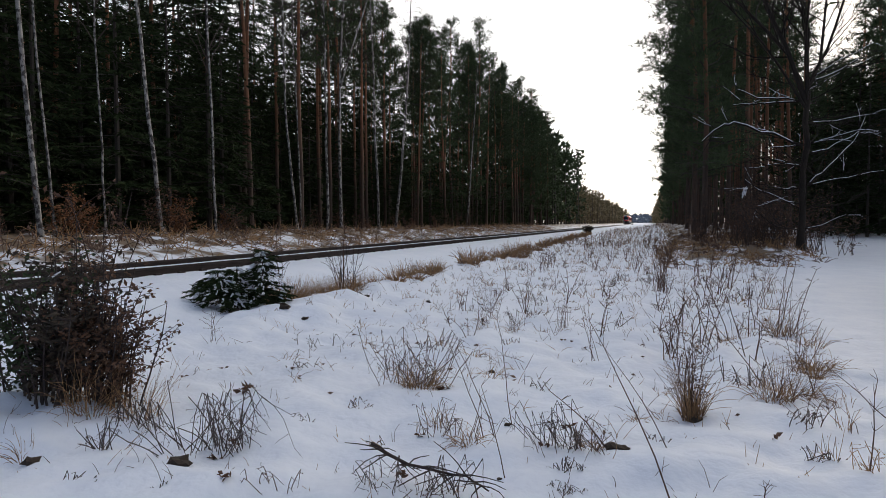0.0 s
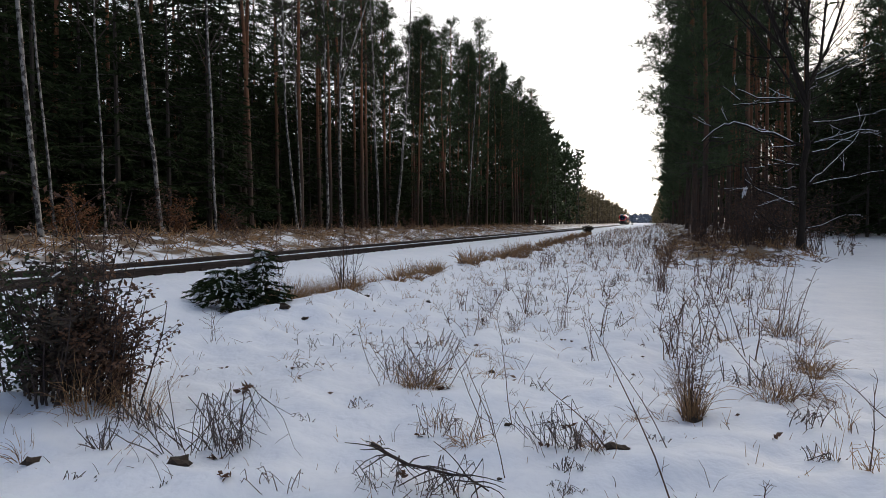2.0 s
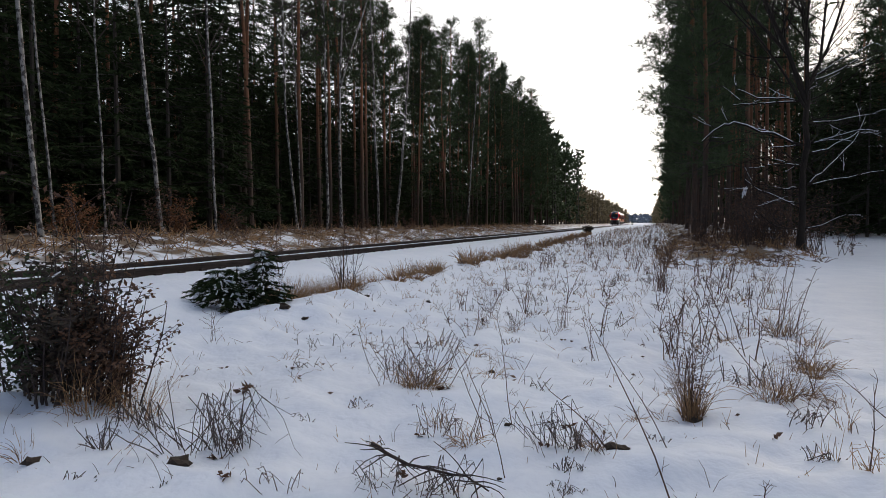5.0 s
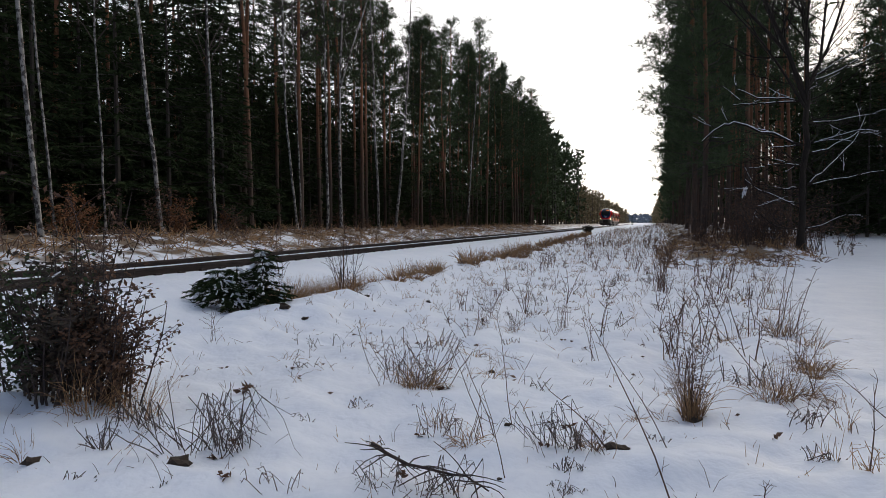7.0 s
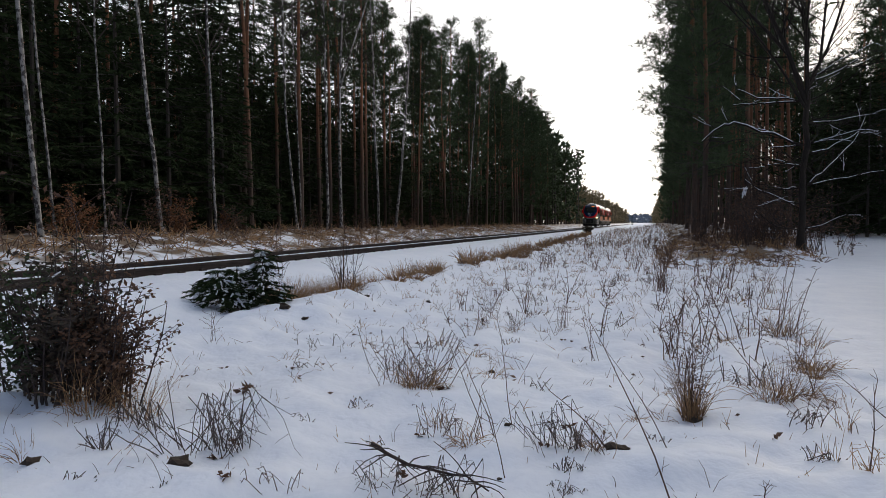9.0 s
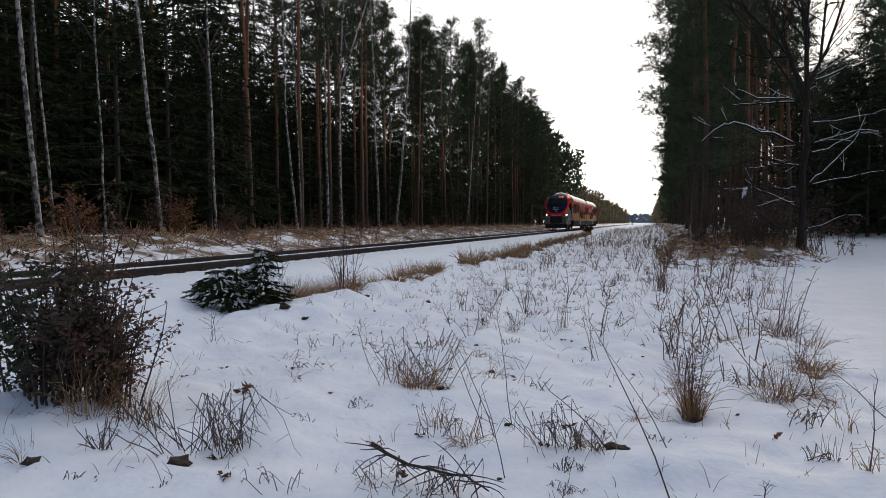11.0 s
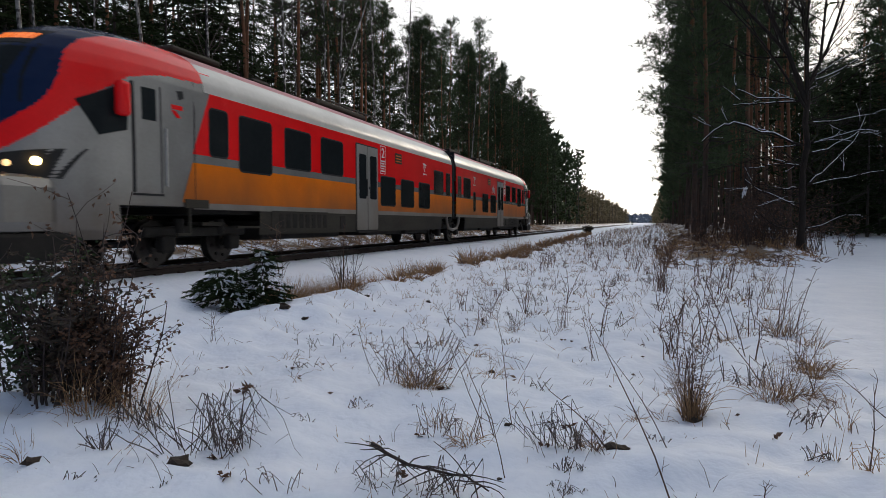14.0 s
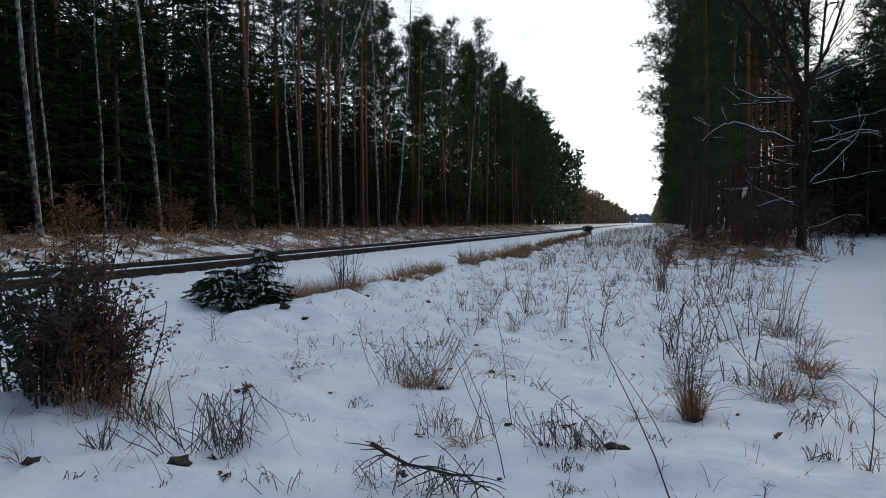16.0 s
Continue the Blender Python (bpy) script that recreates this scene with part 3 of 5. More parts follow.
def make_backdrop():
    """Depth of the wood behind the rows: many dark trunks and low boughs, too many to count."""
    rng = random.Random(9)
    s, t = Soup(), Soup()
    for _ in range(460):
        if rng.random() < 0.62:
            x, y = rng.uniform(-70, -30), rng.uniform(2, 140)
        else:
            x, y = rng.uniform(9, 48), rng.uniform(52, 140)
        z, h = height(x, y), rng.uniform(15, 20)
        if y < 85 and 0.195 < x / y < 0.265:
            h = 6
        t.tube([(x, y, z), (x + rng.gauss(0, 0.3), y, z + h)], 0.16, 0.05, 4)
        near_gap = x > 0 and x / y < 0.17
        for _ in range(110 if x < 0 else 20 if near_gap else 90):
            k = rng.uniform(0.3, 14.5 if x < 0 else 4.5 if near_gap else 7.0 if h == 6 else 14.0) if rng.random() < 0.75 else h * rng.uniform(0.7, 1.0)
            s.tuft((x + rng.gauss(0, 1.4), y + rng.gauss(0, 1.4), z + k), (rng.gauss(0, 1), rng.gauss(0, 1), rng.uniform(-0.4, 0.4)), 3, 1.1, 0.2, 0.5, rng)
    for _ in range(17000):
        x, y = rng.uniform(-80, -48), -5 + 335 * rng.random() ** 1.5
        s.leaf((x, y, 1 + (22 if y < 60 else 15) * rng.random() ** 1.1), (rng.gauss(0, 1), rng.gauss(0, 1), rng.uniform(-0.5, 0.5)), rng.uniform(1.5, 2.6), rng.uniform(0.5, 0.9), rng)
    # understorey behind the front rows
    for _ in range(24000):
        y = 4 + 130 * rng.random() ** 1.2
        x = rng.uniform(-33, -19.2) if rng.random() < 0.78 else rng.uniform(11, 32)
        if x > 0 and (y < 40 or x / y < 0.2):
            continue
        top = 9.5 if x < 0 else 10.0 if x / y < 0.265 else 13.5
        p = Vector((x, y, 0.9 + top * rng.random() ** 1.1))
        s.tuft(p, (rng.gauss(0, 1), rng.gauss(0, 1), rng.uniform(-0.6, 0.2)), 4, 0.6, 0.10, 0.45, rng)
    tagged(t.ob("inner_wood_trunks", PINE, None, "dark trunks deep inside the wood"), category="wood", kind="stuff")
    tagged(s.ob("inner_wood_foliage", NEEDLE_S, None, "dark conifer foliage deep inside the wood"), category="wood", kind="stuff")


make_woods()
make_far_woods()
make_backdrop()

birch(-16.4, 12.75, (-0.3, -0.5), (0.0, -0.1), 0.06, 15, 1)
birch(-16.0, 13.75, (-0.6, -0.9), (-0.1, 0.15), 0.135, 17, 2)
birch(-16.4, 14.6, (-0.5, -0.6), (0.0, -0.1), 0.07, 15, 4)
birch(-16.8, 16.9, (-0.2, -0.2), (0.0, -0.1), 0.06, 13, 5)
birch(-16.0, 18.5, (-0.8, -1.0), (-0.1, -0.1), 0.125, 19, 6)
birch(-16.2, 21.7, (-0.4, -0.2), (0.0, 0.0), 0.085, 18, 7, False, 0.3)
birch(-16.0, 27.5, (-0.3, 0.1), (-0.2, -0.5), 0.10, 17, 8)
birch(-16.5, 31.6, (-0.1, 0.0), (0.0, 0.0), 0.13, 17, 9)
birch(-16.2, 32.7, (0.5, 0.8), (-0.2, -0.5), 0.145, 18, 10, True)
birch(-16.0, 37.5, (-0.4, -0.5), (0.1, -0.3), 0.14, 18, 12)
birch(-16.3, 41.0, (0.8, 1.2), (0.1, 0.3), 0.16, 18, 13)
birch(-16.5, 28.9, (-0.3, -0.4), (0.0, 0.0), 0.06, 13, 14)
birch(-16.8, 61.0, (0.7, 1.6), (0.0, 0.0), 0.14, 16, 15)


# ---- the train: y along the train, front towards -y, z from a datum 0.11 m over the rail top ----
DATUM = 0.11
HALF_W, NOSE_Y0, NOSE_P, NOSE_Q = 1.42, 16.25, 3.0, 2.8


def table(rows, x):
    for (a, b), (c, d) in zip(rows, rows[1:]):
        if x <= c:
            return b + (d - b) * max(0.0, (x - a)) / (c - a)
    return rows[-1][1]


ROOF_ROWS = ((0.45, 1.40), (0.6, 1.42), (3.15, 1.42), (3.35, 1.39), (3.55, 1.30), (3.75, 1.12), (3.90, 0.88), (4.02, 0.60), (4.08, 0.34), (4.12, 0.05))
TIP_ROWS = ((0.45, 20.368), (0.6, 20.462), (1.0, 20.556), (1.4, 20.649), (1.8, 20.696), (2.2, 20.63), (2.8, 20.331), (3.3, 19.9), (3.6, 19.479), (3.8, 19.058), (3.95, 18.59), (4.06, 17.935), (4.12, 16.812))
RING_LOW = ((16.25, 3.34), (17.654, 3.26), (18.309, 3.10), (18.871, 2.76), (19.339, 2.40), (19.807, 2.04), (20.275, 1.70), (20.696, 1.50))


def nose_xyz(phi, z):
    w, ln = table(ROOF_ROWS, z), table(TIP_ROWS, z) - NOSE_Y0
    s, c = math.sin(phi), math.cos(phi)
    return (w * math.copysign(abs(s) ** (2 / NOSE_P), s), NOSE_Y0 + ln * max(0.0, c) ** (2 / NOSE_Q), z)


def side_x(y, z):
    """Half width of the nose at (y, z)."""
    w, ln = table(ROOF_ROWS, z), table(TIP_ROWS, z) - NOSE_Y0
    k = min(1.0, max(0.0, (y - NOSE_Y0) / ln))
    return w * (1 - k ** NOSE_Q) ** (1 / NOSE_P)


def front_y(x, z):
    w, ln = table(ROOF_ROWS, z), table(TIP_ROWS, z) - NOSE_Y0
    return NOSE_Y0 + ln * (1 - min(1.0, abs(x) / w) ** NOSE_P) ** (1 / NOSE_Q)


def flip(ends, pts):
    """Turns points built for the rear end (+y) to the given end; the turn keeps the winding."""
    return [(p[0] * ends, p[1] * ends, p[2]) for p in pts]


def patch(name, corner, material, parent, end, mapper, lift, label="", n=7):
    """A panel laid on the curved nose, from four corners in the mapper's two coordinates."""
    v, f = [], []
    for j in range(n + 1):
        for i in range(n + 1):
            a, b = i / n, j / n
            p = [(corner[0][k] * (1 - a) + corner[1][k] * a) * (1 - b) + (corner[3][k] * (1 - a) + corner[2][k] * a) * b for k in (0, 1)]
            v.append(mapper(p[0], p[1], lift))
    base = len(v)
    for j in range(n + 1):
        for i in range(n + 1):
            a, b = i / n, j / n
            p = [(corner[0][k] * (1 - a) + corner[1][k] * a) * (1 - b) + (corner[3][k] * (1 - a) + corner[2][k] * a) * b for k in (0, 1)]
            v.append(mapper(p[0], p[1], lift - 0.03))
    f = [(j * (n + 1) + i, j * (n + 1) + i + 1, (j + 1) * (n + 1) + i + 1, (j + 1) * (n + 1) + i) for j in range(n) for i in range(n)]
    rim = [i for i in range(n)] + [i * (n + 1) + n for i in range(n)] + [n * (n + 1) + n - i for i in range(n)] + [(n - i) * (n + 1) for i in range(n)]
    f += [(rim[i], rim[(i + 1) % len(rim)], rim[(i + 1) % len(rim)] + base, rim[i] + base) for i in range(len(rim))]
    return mesh_ob(name, flip(end, v), f, material, parent, label)


def plate_bm(x, y0, y1, z0, z1, r, thick):
    """A plate on the side wall at x with rounded corners."""
    bm = bmesh.new()
    ring = []
    for cy, cz, a0 in ((y1 - r, z1 - r, 0), (y0 + r, z1 - r, 90), (y0 + r, z0 + r, 180), (y1 - r, z0 + r, 270)):
        for k in range(5):
            a = radians(a0 + k * 22.5)
            ring.append((cy + r * math.cos(a), cz + r * math.sin(a)))
    s = math.copysign(1, x)
    out = [bm.verts.new((x + s * thick, y, z)) for y, z in ring]
    inn = [bm.verts.new((x - s * 0.01, y, z)) for y, z in ring]
    bm.faces.new(out if s > 0 else out[::-1])
    for i in range(len(ring)):
        j = (i + 1) % len(ring)
        bm.faces.new((out[i], inn[i], inn[j], out[j]) if s > 0 else (out[j], inn[j], inn[i], out[i]))
    return bm


def window(parent, x, ya, yb, z0, z1, r=0.11):
    y0, y1 = min(ya, yb), max(ya, yb)
    w = part("window", plate_bm(x, y0, y1, z0, z1, r, 0.010), RUBBER, parent, "black rubber frame round a dark tinted pane")
    part("pane", plate_bm(x, y0 + 0.035, y1 - 0.035, z0 + 0.035, z1 - 0.035, r * 0.8, 0.015), GLASS, w, "dark tinted glass")
    return w


def side_door(parent, x, ya, yb):
    y0, y1 = min(ya, yb), max(ya, yb)
    d = part("door", plate_bm(x, y0 - 0.05, y1 + 0.05, 0.47, 3.02, 0.06, 0.008), RUBBER, parent, "black seal round the double door")
    mid = (y0 + y1) / 2
    for a, b in ((y0, mid - 0.02), (mid + 0.02, y1)):
        part("door_leaf", plate_bm(x, a, b, 0.5, 2.98, 0.03, 0.026), DOORGREY, d, "grey sliding door leaf")
        part("door_pane", plate_bm(x, a + 0.14, b - 0.10, 1.42, 2.72, 0.07, 0.032), GLASS, d, "tall dark door pane")
    s = math.copysign(1, x)
    part("door_button", cyl_bm(0.04, 0.03, "X", (x + s * 0.035, mid + 0.12, 1.75), 12), RUBBER, d)
    part("door_handle", box_bm(0.04, 0.03, 0.5, (x + s * 0.045, mid - 0.10, 1.75), 0.01), RUBBER, d)
    part("door_step", box_bm(0.10, y1 - y0, 0.05, (x + s * 0.02, mid, 0.44), 0.01), BLACK, d)


def band(name, parent, end, z0, z1, ya, yb, material, label="", tilt=0.0, proud=0.0, n=3):
    """One painted band of the body, both sides; tilt: how far its upper edge ends short at the cab."""
    zs = [z0 + (z1 - z0) * k / n for k in range(n + 1)]
    v, f = [], []
    for side in (-1, 1):
        b = len(v)
        for z in zs:
            w = table(ROOF_ROWS, z) + proud
            v += [(side * w, ya, z), (side * w, yb - tilt * (z - z0) / (z1 - z0), z)]
        for k in range(n):
            q = (b + 2 * k, b + 2 * k + 1, b + 2 * k + 3, b + 2 * k + 2)
            f.append(q if side > 0 else q[::-1])
    return mesh_ob(name, flip(end, v), f, material, parent, label, n > 3)


def make_roof(parent, end):
    zs = (3.62, 3.68, 3.75, 3.82, 3.90, 3.96, 4.02, 4.06, 4.08)
    prof = [(-table(ROOF_ROWS, z), z) for z in zs] + [(0, 4.115)] + [(table(ROOF_ROWS, z), z) for z in zs[::-1]]
    ys = (0.30, 6, 12, 16.55)
    v = [(x, y, z) for y in ys for x, z in prof]
    n = len(prof)
    f = [(j * n + i + 1, j * n + i, (j + 1) * n + i, (j + 1) * n + i + 1) for j in range(len(ys) - 1) for i in range(n - 1)]
    mesh_ob("roof", flip(end, v), f, ROOFRED, parent, "faded red roof with frost on it", True)


def make_nose(parent, end):
    """Rounded cab: silver shell, red ring and the big dark windscreen as three skins."""
    zs = list(np.arange(0.45, 3.6, 0.024 if end < 0 else 0.045)) + list(np.arange(3.6, 4.115, 0.022)) + [4.118]
    n = 210 if end < 0 else 90
    phis = [-math.pi / 2 + math.pi * i / n for i in range(n + 1)]
    v = [nose_xyz(p, z) for z in zs for p in phis]
    kinds = {"cab_shell": [], "red_ring": [], "windscreen": []}
    for j in range(len(zs) - 1):
        for i in range(n):
            q = (j * (n + 1) + i, j * (n + 1) + i + 1, (j + 1) * (n + 1) + i + 1, (j + 1) * (n + 1) + i)
            y = sum(v[k][1] for k in q) / 4
            z = sum(v[k][2] for k in q) / 4
            if z < 1.0 and y < 18.543:
                continue
            x = abs(sum(v[k][0] for k in q) / 4)
            if z < 2.85:
                clear = (x / 1.10) ** 2.3 + ((2.85 - z) / 1.14) ** 2.3 < 1
            else:
                clear = x < 1.10 - 0.22 * (z - 2.85) ** 1.5 and y > 17.373
            kind = "windscreen" if clear else "red_ring" if z > table(RING_LOW, y) else "cab_shell"
            kinds[kind].append(q[::-1])
    for kind, m, label in (("cab_shell", SILVER, "rounded silver cab front"), ("red_ring", RED, "glossy red band round the windscreen"), ("windscreen", NAVY, "large dark curved windscreen")):
        used = sorted({k for q in kinds[kind] for k in q})
        idx = {k: i for i, k in enumerate(used)}
        ob = mesh_ob(kind, flip(end, [v[k] for k in used]), [tuple(idx[k] for k in q) for q in kinds[kind]], m, parent, label, True)
        if kind == "windscreen":
            screen = ob
    fx = lambda x, z, lift: (x, front_y(x, z) + lift, z)
    patch("glazed_pane", ((-0.98, 2.42), (0.98, 2.42), (0.86, 3.36), (-0.86, 3.36)), GLASS, screen, end, fx, 0.008, "clear dark pane of the windscreen", 12)
    off = 0.42 * end
    patch("destination_display", ((off - 0.32, 3.36), (off + 0.32, 3.36), (off + 0.31, 3.66), (off - 0.31, 3.66)), RUBBER, screen, end, fx, 0.014, "black display box", 6)
    rng = random.Random(3)
    x = off - 0.27
    while x < off + 0.21:
        w = rng.choice((0.022, 0.034, 0.05))
        patch("amber_bar", ((x, 3.45), (x + w, 3.45), (x + w, 3.57), (x, 3.57)), AMBER, screen, end, fx, 0.022, "glowing amber sign bar", 2)
        x += w + 0.035
    # wiper and two rows of unreadable white marks with the mark below
    wip = Soup()
    wip.tube([(0.1, front_y(0.1, 2.3) + 0.03, 2.3), (0.40, front_y(0.40, 2.65) + 0.04, 2.65), (0.46, front_y(0.46, 3.1) + 0.04, 3.1)], 0.016, 0.012, 5)
    wip.v = [Vector(p) for p in flip(end, wip.v)]
    wip.ob("wiper", RUBBER, screen)
    for z, x0, x1 in ((2.27, -0.22, 0.24), (2.12, -0.32, 0.30)):
        x = x0
        while x < x1:
            w = 0.038
            if rng.random() > 0.15:
                patch("white_bar", ((x, z), (x + w, z), (x + w, z + 0.08), (x, z + 0.08)), WHITE, screen, end, fx, 0.012, "white sign bar", 1)
            x += w + 0.035
    patch("white_mark", ((-0.10, 1.92), (0.0, 1.92), (0.06, 1.99), (-0.05, 1.99)), WHITE, screen, end, fx, 0.012, "white slanted emblem", 1)
    patch("white_mark", ((-0.14, 1.86), (0.14, 1.86), (0.14, 1.875), (-0.14, 1.875)), WHITE, screen, end, fx, 0.012, "", 1)
    patch("top_lamp", ((-0.14, 3.88), (0.14, 3.88), (0.12, 3.93), (-0.12, 3.93)), SILVER, screen, end, fx, 0.02, "grey roof lamp cover", 3)
    for s in (-1, 1):
        sx = lambda y, z, lift, s=s: (s * (side_x(y, z) + lift), y, z)
        # headlamp cluster
        lamp = patch("headlight", ((s * 0.52, 1.40), (s * 1.18, 1.36), (s * 1.27, 1.84), (s * 0.62, 1.56)), RUBBER, parent, end, fx, 0.012, "black swept headlamp housing", 8)
        for lx, lz, m, r, nm in ((1.08, 1.60, HEAD, 0.062, "main_lamp"), (0.93, 1.55, MARKER, 0.05, "marker_lamp"), (0.80, 1.50, CHROME, 0.05, "reflector"), (0.68, 1.47, CHROME, 0.04, "reflector")):
            if end > 0:
                m = CHROME
            c = (s * lx, front_y(lx, lz) - 0.005, lz)
            bm = bmesh.new()
            bmesh.ops.create_uvsphere(bm, u_segments=14, v_segments=8, radius=r, matrix=Matrix.Translation((c[0] * end, c[1] * end, c[2])))
            part(nm, bm, m, lamp, "lit warm headlamp" if m is HEAD else "", True)
        # bumper corner with louvres
        def bx(w, d, h, c, bv, m, nm, par, lab=""):
            return part(nm, box_bm(w, d, h, (c[0] * end, c[1] * end, c[2]), bv), m, par, lab)
        bump = bx(0.60, 1.1, 0.86, (s * 0.91, 20.09, 0.97), 0.18, SILVER, "bumper", parent, "silver louvred bumper corner")
        for k in range(9):
            bx(0.40, 0.05, 0.036, (s * 0.90, 20.622, 0.63 + k * 0.085), 0.004, BLACK, "louvre", bump)
        # cab side: door, window, mirror
        cd = patch("cab_door", ((17.71, 1.2), (18.272, 1.2), (18.272, 3.04), (17.71, 3.04)), SILVER, parent, end, sx, 0.014, "silver crew door with black seal")
        patch("door_pane", ((17.804, 2.44), (18.103, 2.44), (18.103, 2.98), (17.804, 2.98)), GLASS, cd, end, sx, 0.022, "dark crew door pane", 3)
        patch("door_seal", ((18.253, 1.22), (18.3, 1.22), (18.3, 3.04), (18.253, 3.04)), RUBBER, cd, end, sx, 0.018, "", 4)
        patch("door_seal", ((17.682, 1.22), (17.71, 1.22), (17.71, 3.04), (17.682, 3.04)), RUBBER, cd, end, sx, 0.018, "", 4)
        patch("door_sill", ((17.654, 1.17), (18.309, 1.17), (18.309, 1.205), (17.654, 1.205)), RUBBER, cd, end, sx, 0.022, "", 3)
        patch("grab_rail", ((17.56, 1.35), (17.588, 1.35), (17.588, 2.35), (17.56, 2.35)), SHOULDER, cd, end, sx, 0.03, "bright grab rail", 3)
        patch("cab_seam", ((16.83, 1.1), (16.849, 1.1), (16.849, 3.3), (16.83, 3.3)), RUBBER, parent, end, sx, 0.008, "", 4)
        patch("side_window", ((18.403, 2.22), (18.918, 2.08), (19.264, 2.58), (18.347, 3.0)), GLASS, parent, end, sx, 0.012, "dark angular cab side window")
        xm = side_x(18.543, 2.7)
        mir = bx(0.16, 0.24, 0.56, (s * (xm + 0.10), 18.553, 2.70), 0.06, RED, "mirror", parent, "red door mirror")
        bx(0.12, 0.05, 0.05, (s * (xm + 0.02), 18.534, 2.92), 0.01, RUBBER, "bracket", mir)
        patch("emblem", ((17.139, 2.72), (17.42, 2.72), (17.42, 2.80), (17.139, 2.80)), RED, parent, end, sx, 0.006, "red emblem bar", 1)
        patch("emblem", ((17.186, 2.58), (17.298, 2.58), (17.429, 2.70), (17.317, 2.70)), RED, parent, end, sx, 0.006, "", 1)
        patch("small_vent", ((17.111, 2.95), (17.233, 2.90), (17.28, 3.05), (17.139, 3.08)), RUBBER, parent, end, sx, 0.006, "", 1)
        patch("cab_step_panel", ((16.484, 0.98), (17.139, 0.98), (17.139, 1.14), (16.484, 1.14)), GRIME, parent, end, sx, 0.03, "dirty step panel")
    # coupler pocket's shade as a solid black block, coupler, valance
    pocket = part("coupler_pocket", box_bm(1.24, 0.9, 0.74, (0, 20.228 * end, 1.06), 0.10), BLACK, parent, "solid black block standing for the shaded coupler pocket")
    bm = cyl_bm(0.16, 0.5, "Y", (0, 20.649 * end, 1.0), 16)
    box_bm(0.42, 0.16, 0.36, (0, 20.687 * end, 1.0), 0.05, bm)
    part("coupler", bm, BLACK, pocket, "automatic coupler head")
    part("pocket_frame", box_bm(1.0, 0.06, 0.10, (0, 20.659 * end, 0.66), 0.02), GRIME, pocket)
    part("valance", box_bm(2.36, 1.3, 0.42, (0, 19.854 * end, 0.36), 0.06), BLACK, parent, "black snow-plough valance")
    part("nose_inner", box_bm(2.2, 3.0, 0.3, (0, 17.748 * end, 1.15)), BLACK, parent, "dark underframe under the cab")


def make_bogie(parent, yc, base):
    bg = tagged(new("bogie"), "black bogie frame with steel wheels")
    bg.parent = parent
    bg.location = (0, yc, -DATUM)
    for s in (-1, 1):
        part("side_frame", box_bm(0.14, base + 1.0, 0.20, (s * 1.04, 0, 0.66), 0.05), BLACK, bg)
        for ya in (-base / 2, base / 2):
            part("axle_box", box_bm(0.20, 0.34, 0.30, (s * 1.10, ya, 0.43), 0.05), BLACK, bg)
            part("spring", cyl_bm(0.10, 0.30, "Z", (s * 1.08, ya * 0.62, 0.75), 14), BLACK, bg)
        part("damper", cyl_bm(0.04, 0.6, "Y", (s * 1.20, 0.2, 0.80), 10), GRIME, bg)
    part("bolster", box_bm(2.0, 0.5, 0.24, (0, 0, 0.72), 0.04), BLACK, bg)
    sets = []
    for ya in (-base / 2, base / 2):
        bm = cyl_bm(0.08, 2.1, "X", (0, 0, 0), 12)
        for s in (-1, 1):
            cyl_bm(0.43, 0.13, "X", (s * 0.755, 0, 0), 36, bm)
            cyl_bm(0.455, 0.03, "X", (s * 0.69, 0, 0), 36, bm)
            cyl_bm(0.15, 0.20, "X", (s * 0.77, 0, 0), 16, bm)
        w = part("wheelset", bm, STEELW, bg, "worn steel wheelset")
        w.location = (0, ya, 0.43)
        bm = bmesh.new()
        for s in (-1, 1):
            for k in range(8):
                a = radians(45 * k)
                cyl_bm(0.035, 0.03, "X", (s * 0.825, 0.29 * math.cos(a), 0.29 * math.sin(a)), 8, bm)
        tagged(part("wheel_bolts", bm, BLACK, w), kind="stuff")
        sets.append((w, ya))
    return sets


def pictogram_bike(parent, end):
    s = Soup()
    x = 1.428
    cy, cz = 7.48, 2.50

    def ring(y, z, r):
        s.tube([(x, y + r * math.cos(a), z + r * math.sin(a)) for a in [k * math.pi / 10 for k in range(21)]], 0.010, 0.010, 4)
    ring(cy - 0.2, cz - 0.06, 0.14)
    ring(cy + 0.2, cz - 0.06, 0.14)
    for a, b in (((-0.2, -0.06), (-0.06, -0.08)), ((-0.06, -0.08), (0.13, 0.13)), ((0.13, 0.13), (-0.1, 0.11)), ((-0.1, 0.11), (-0.06, -0.08)), ((-0.2, -0.06), (-0.1, 0.11)), ((0.2, -0.06), (0.11, 0.2)), ((0.11, 0.2), (0.18, 0.2)), ((-0.1, 0.11), (-0.12, 0.17)), ((-0.17, 0.17), (-0.06, 0.17))):
        s.tube([(x, cy + a[0], cz + a[1]), (x, cy + b[0], cz + b[1])], 0.011, 0.011, 4)
    s.ob("bicycle_sign", WHITE, parent, "white bicycle pictogram")


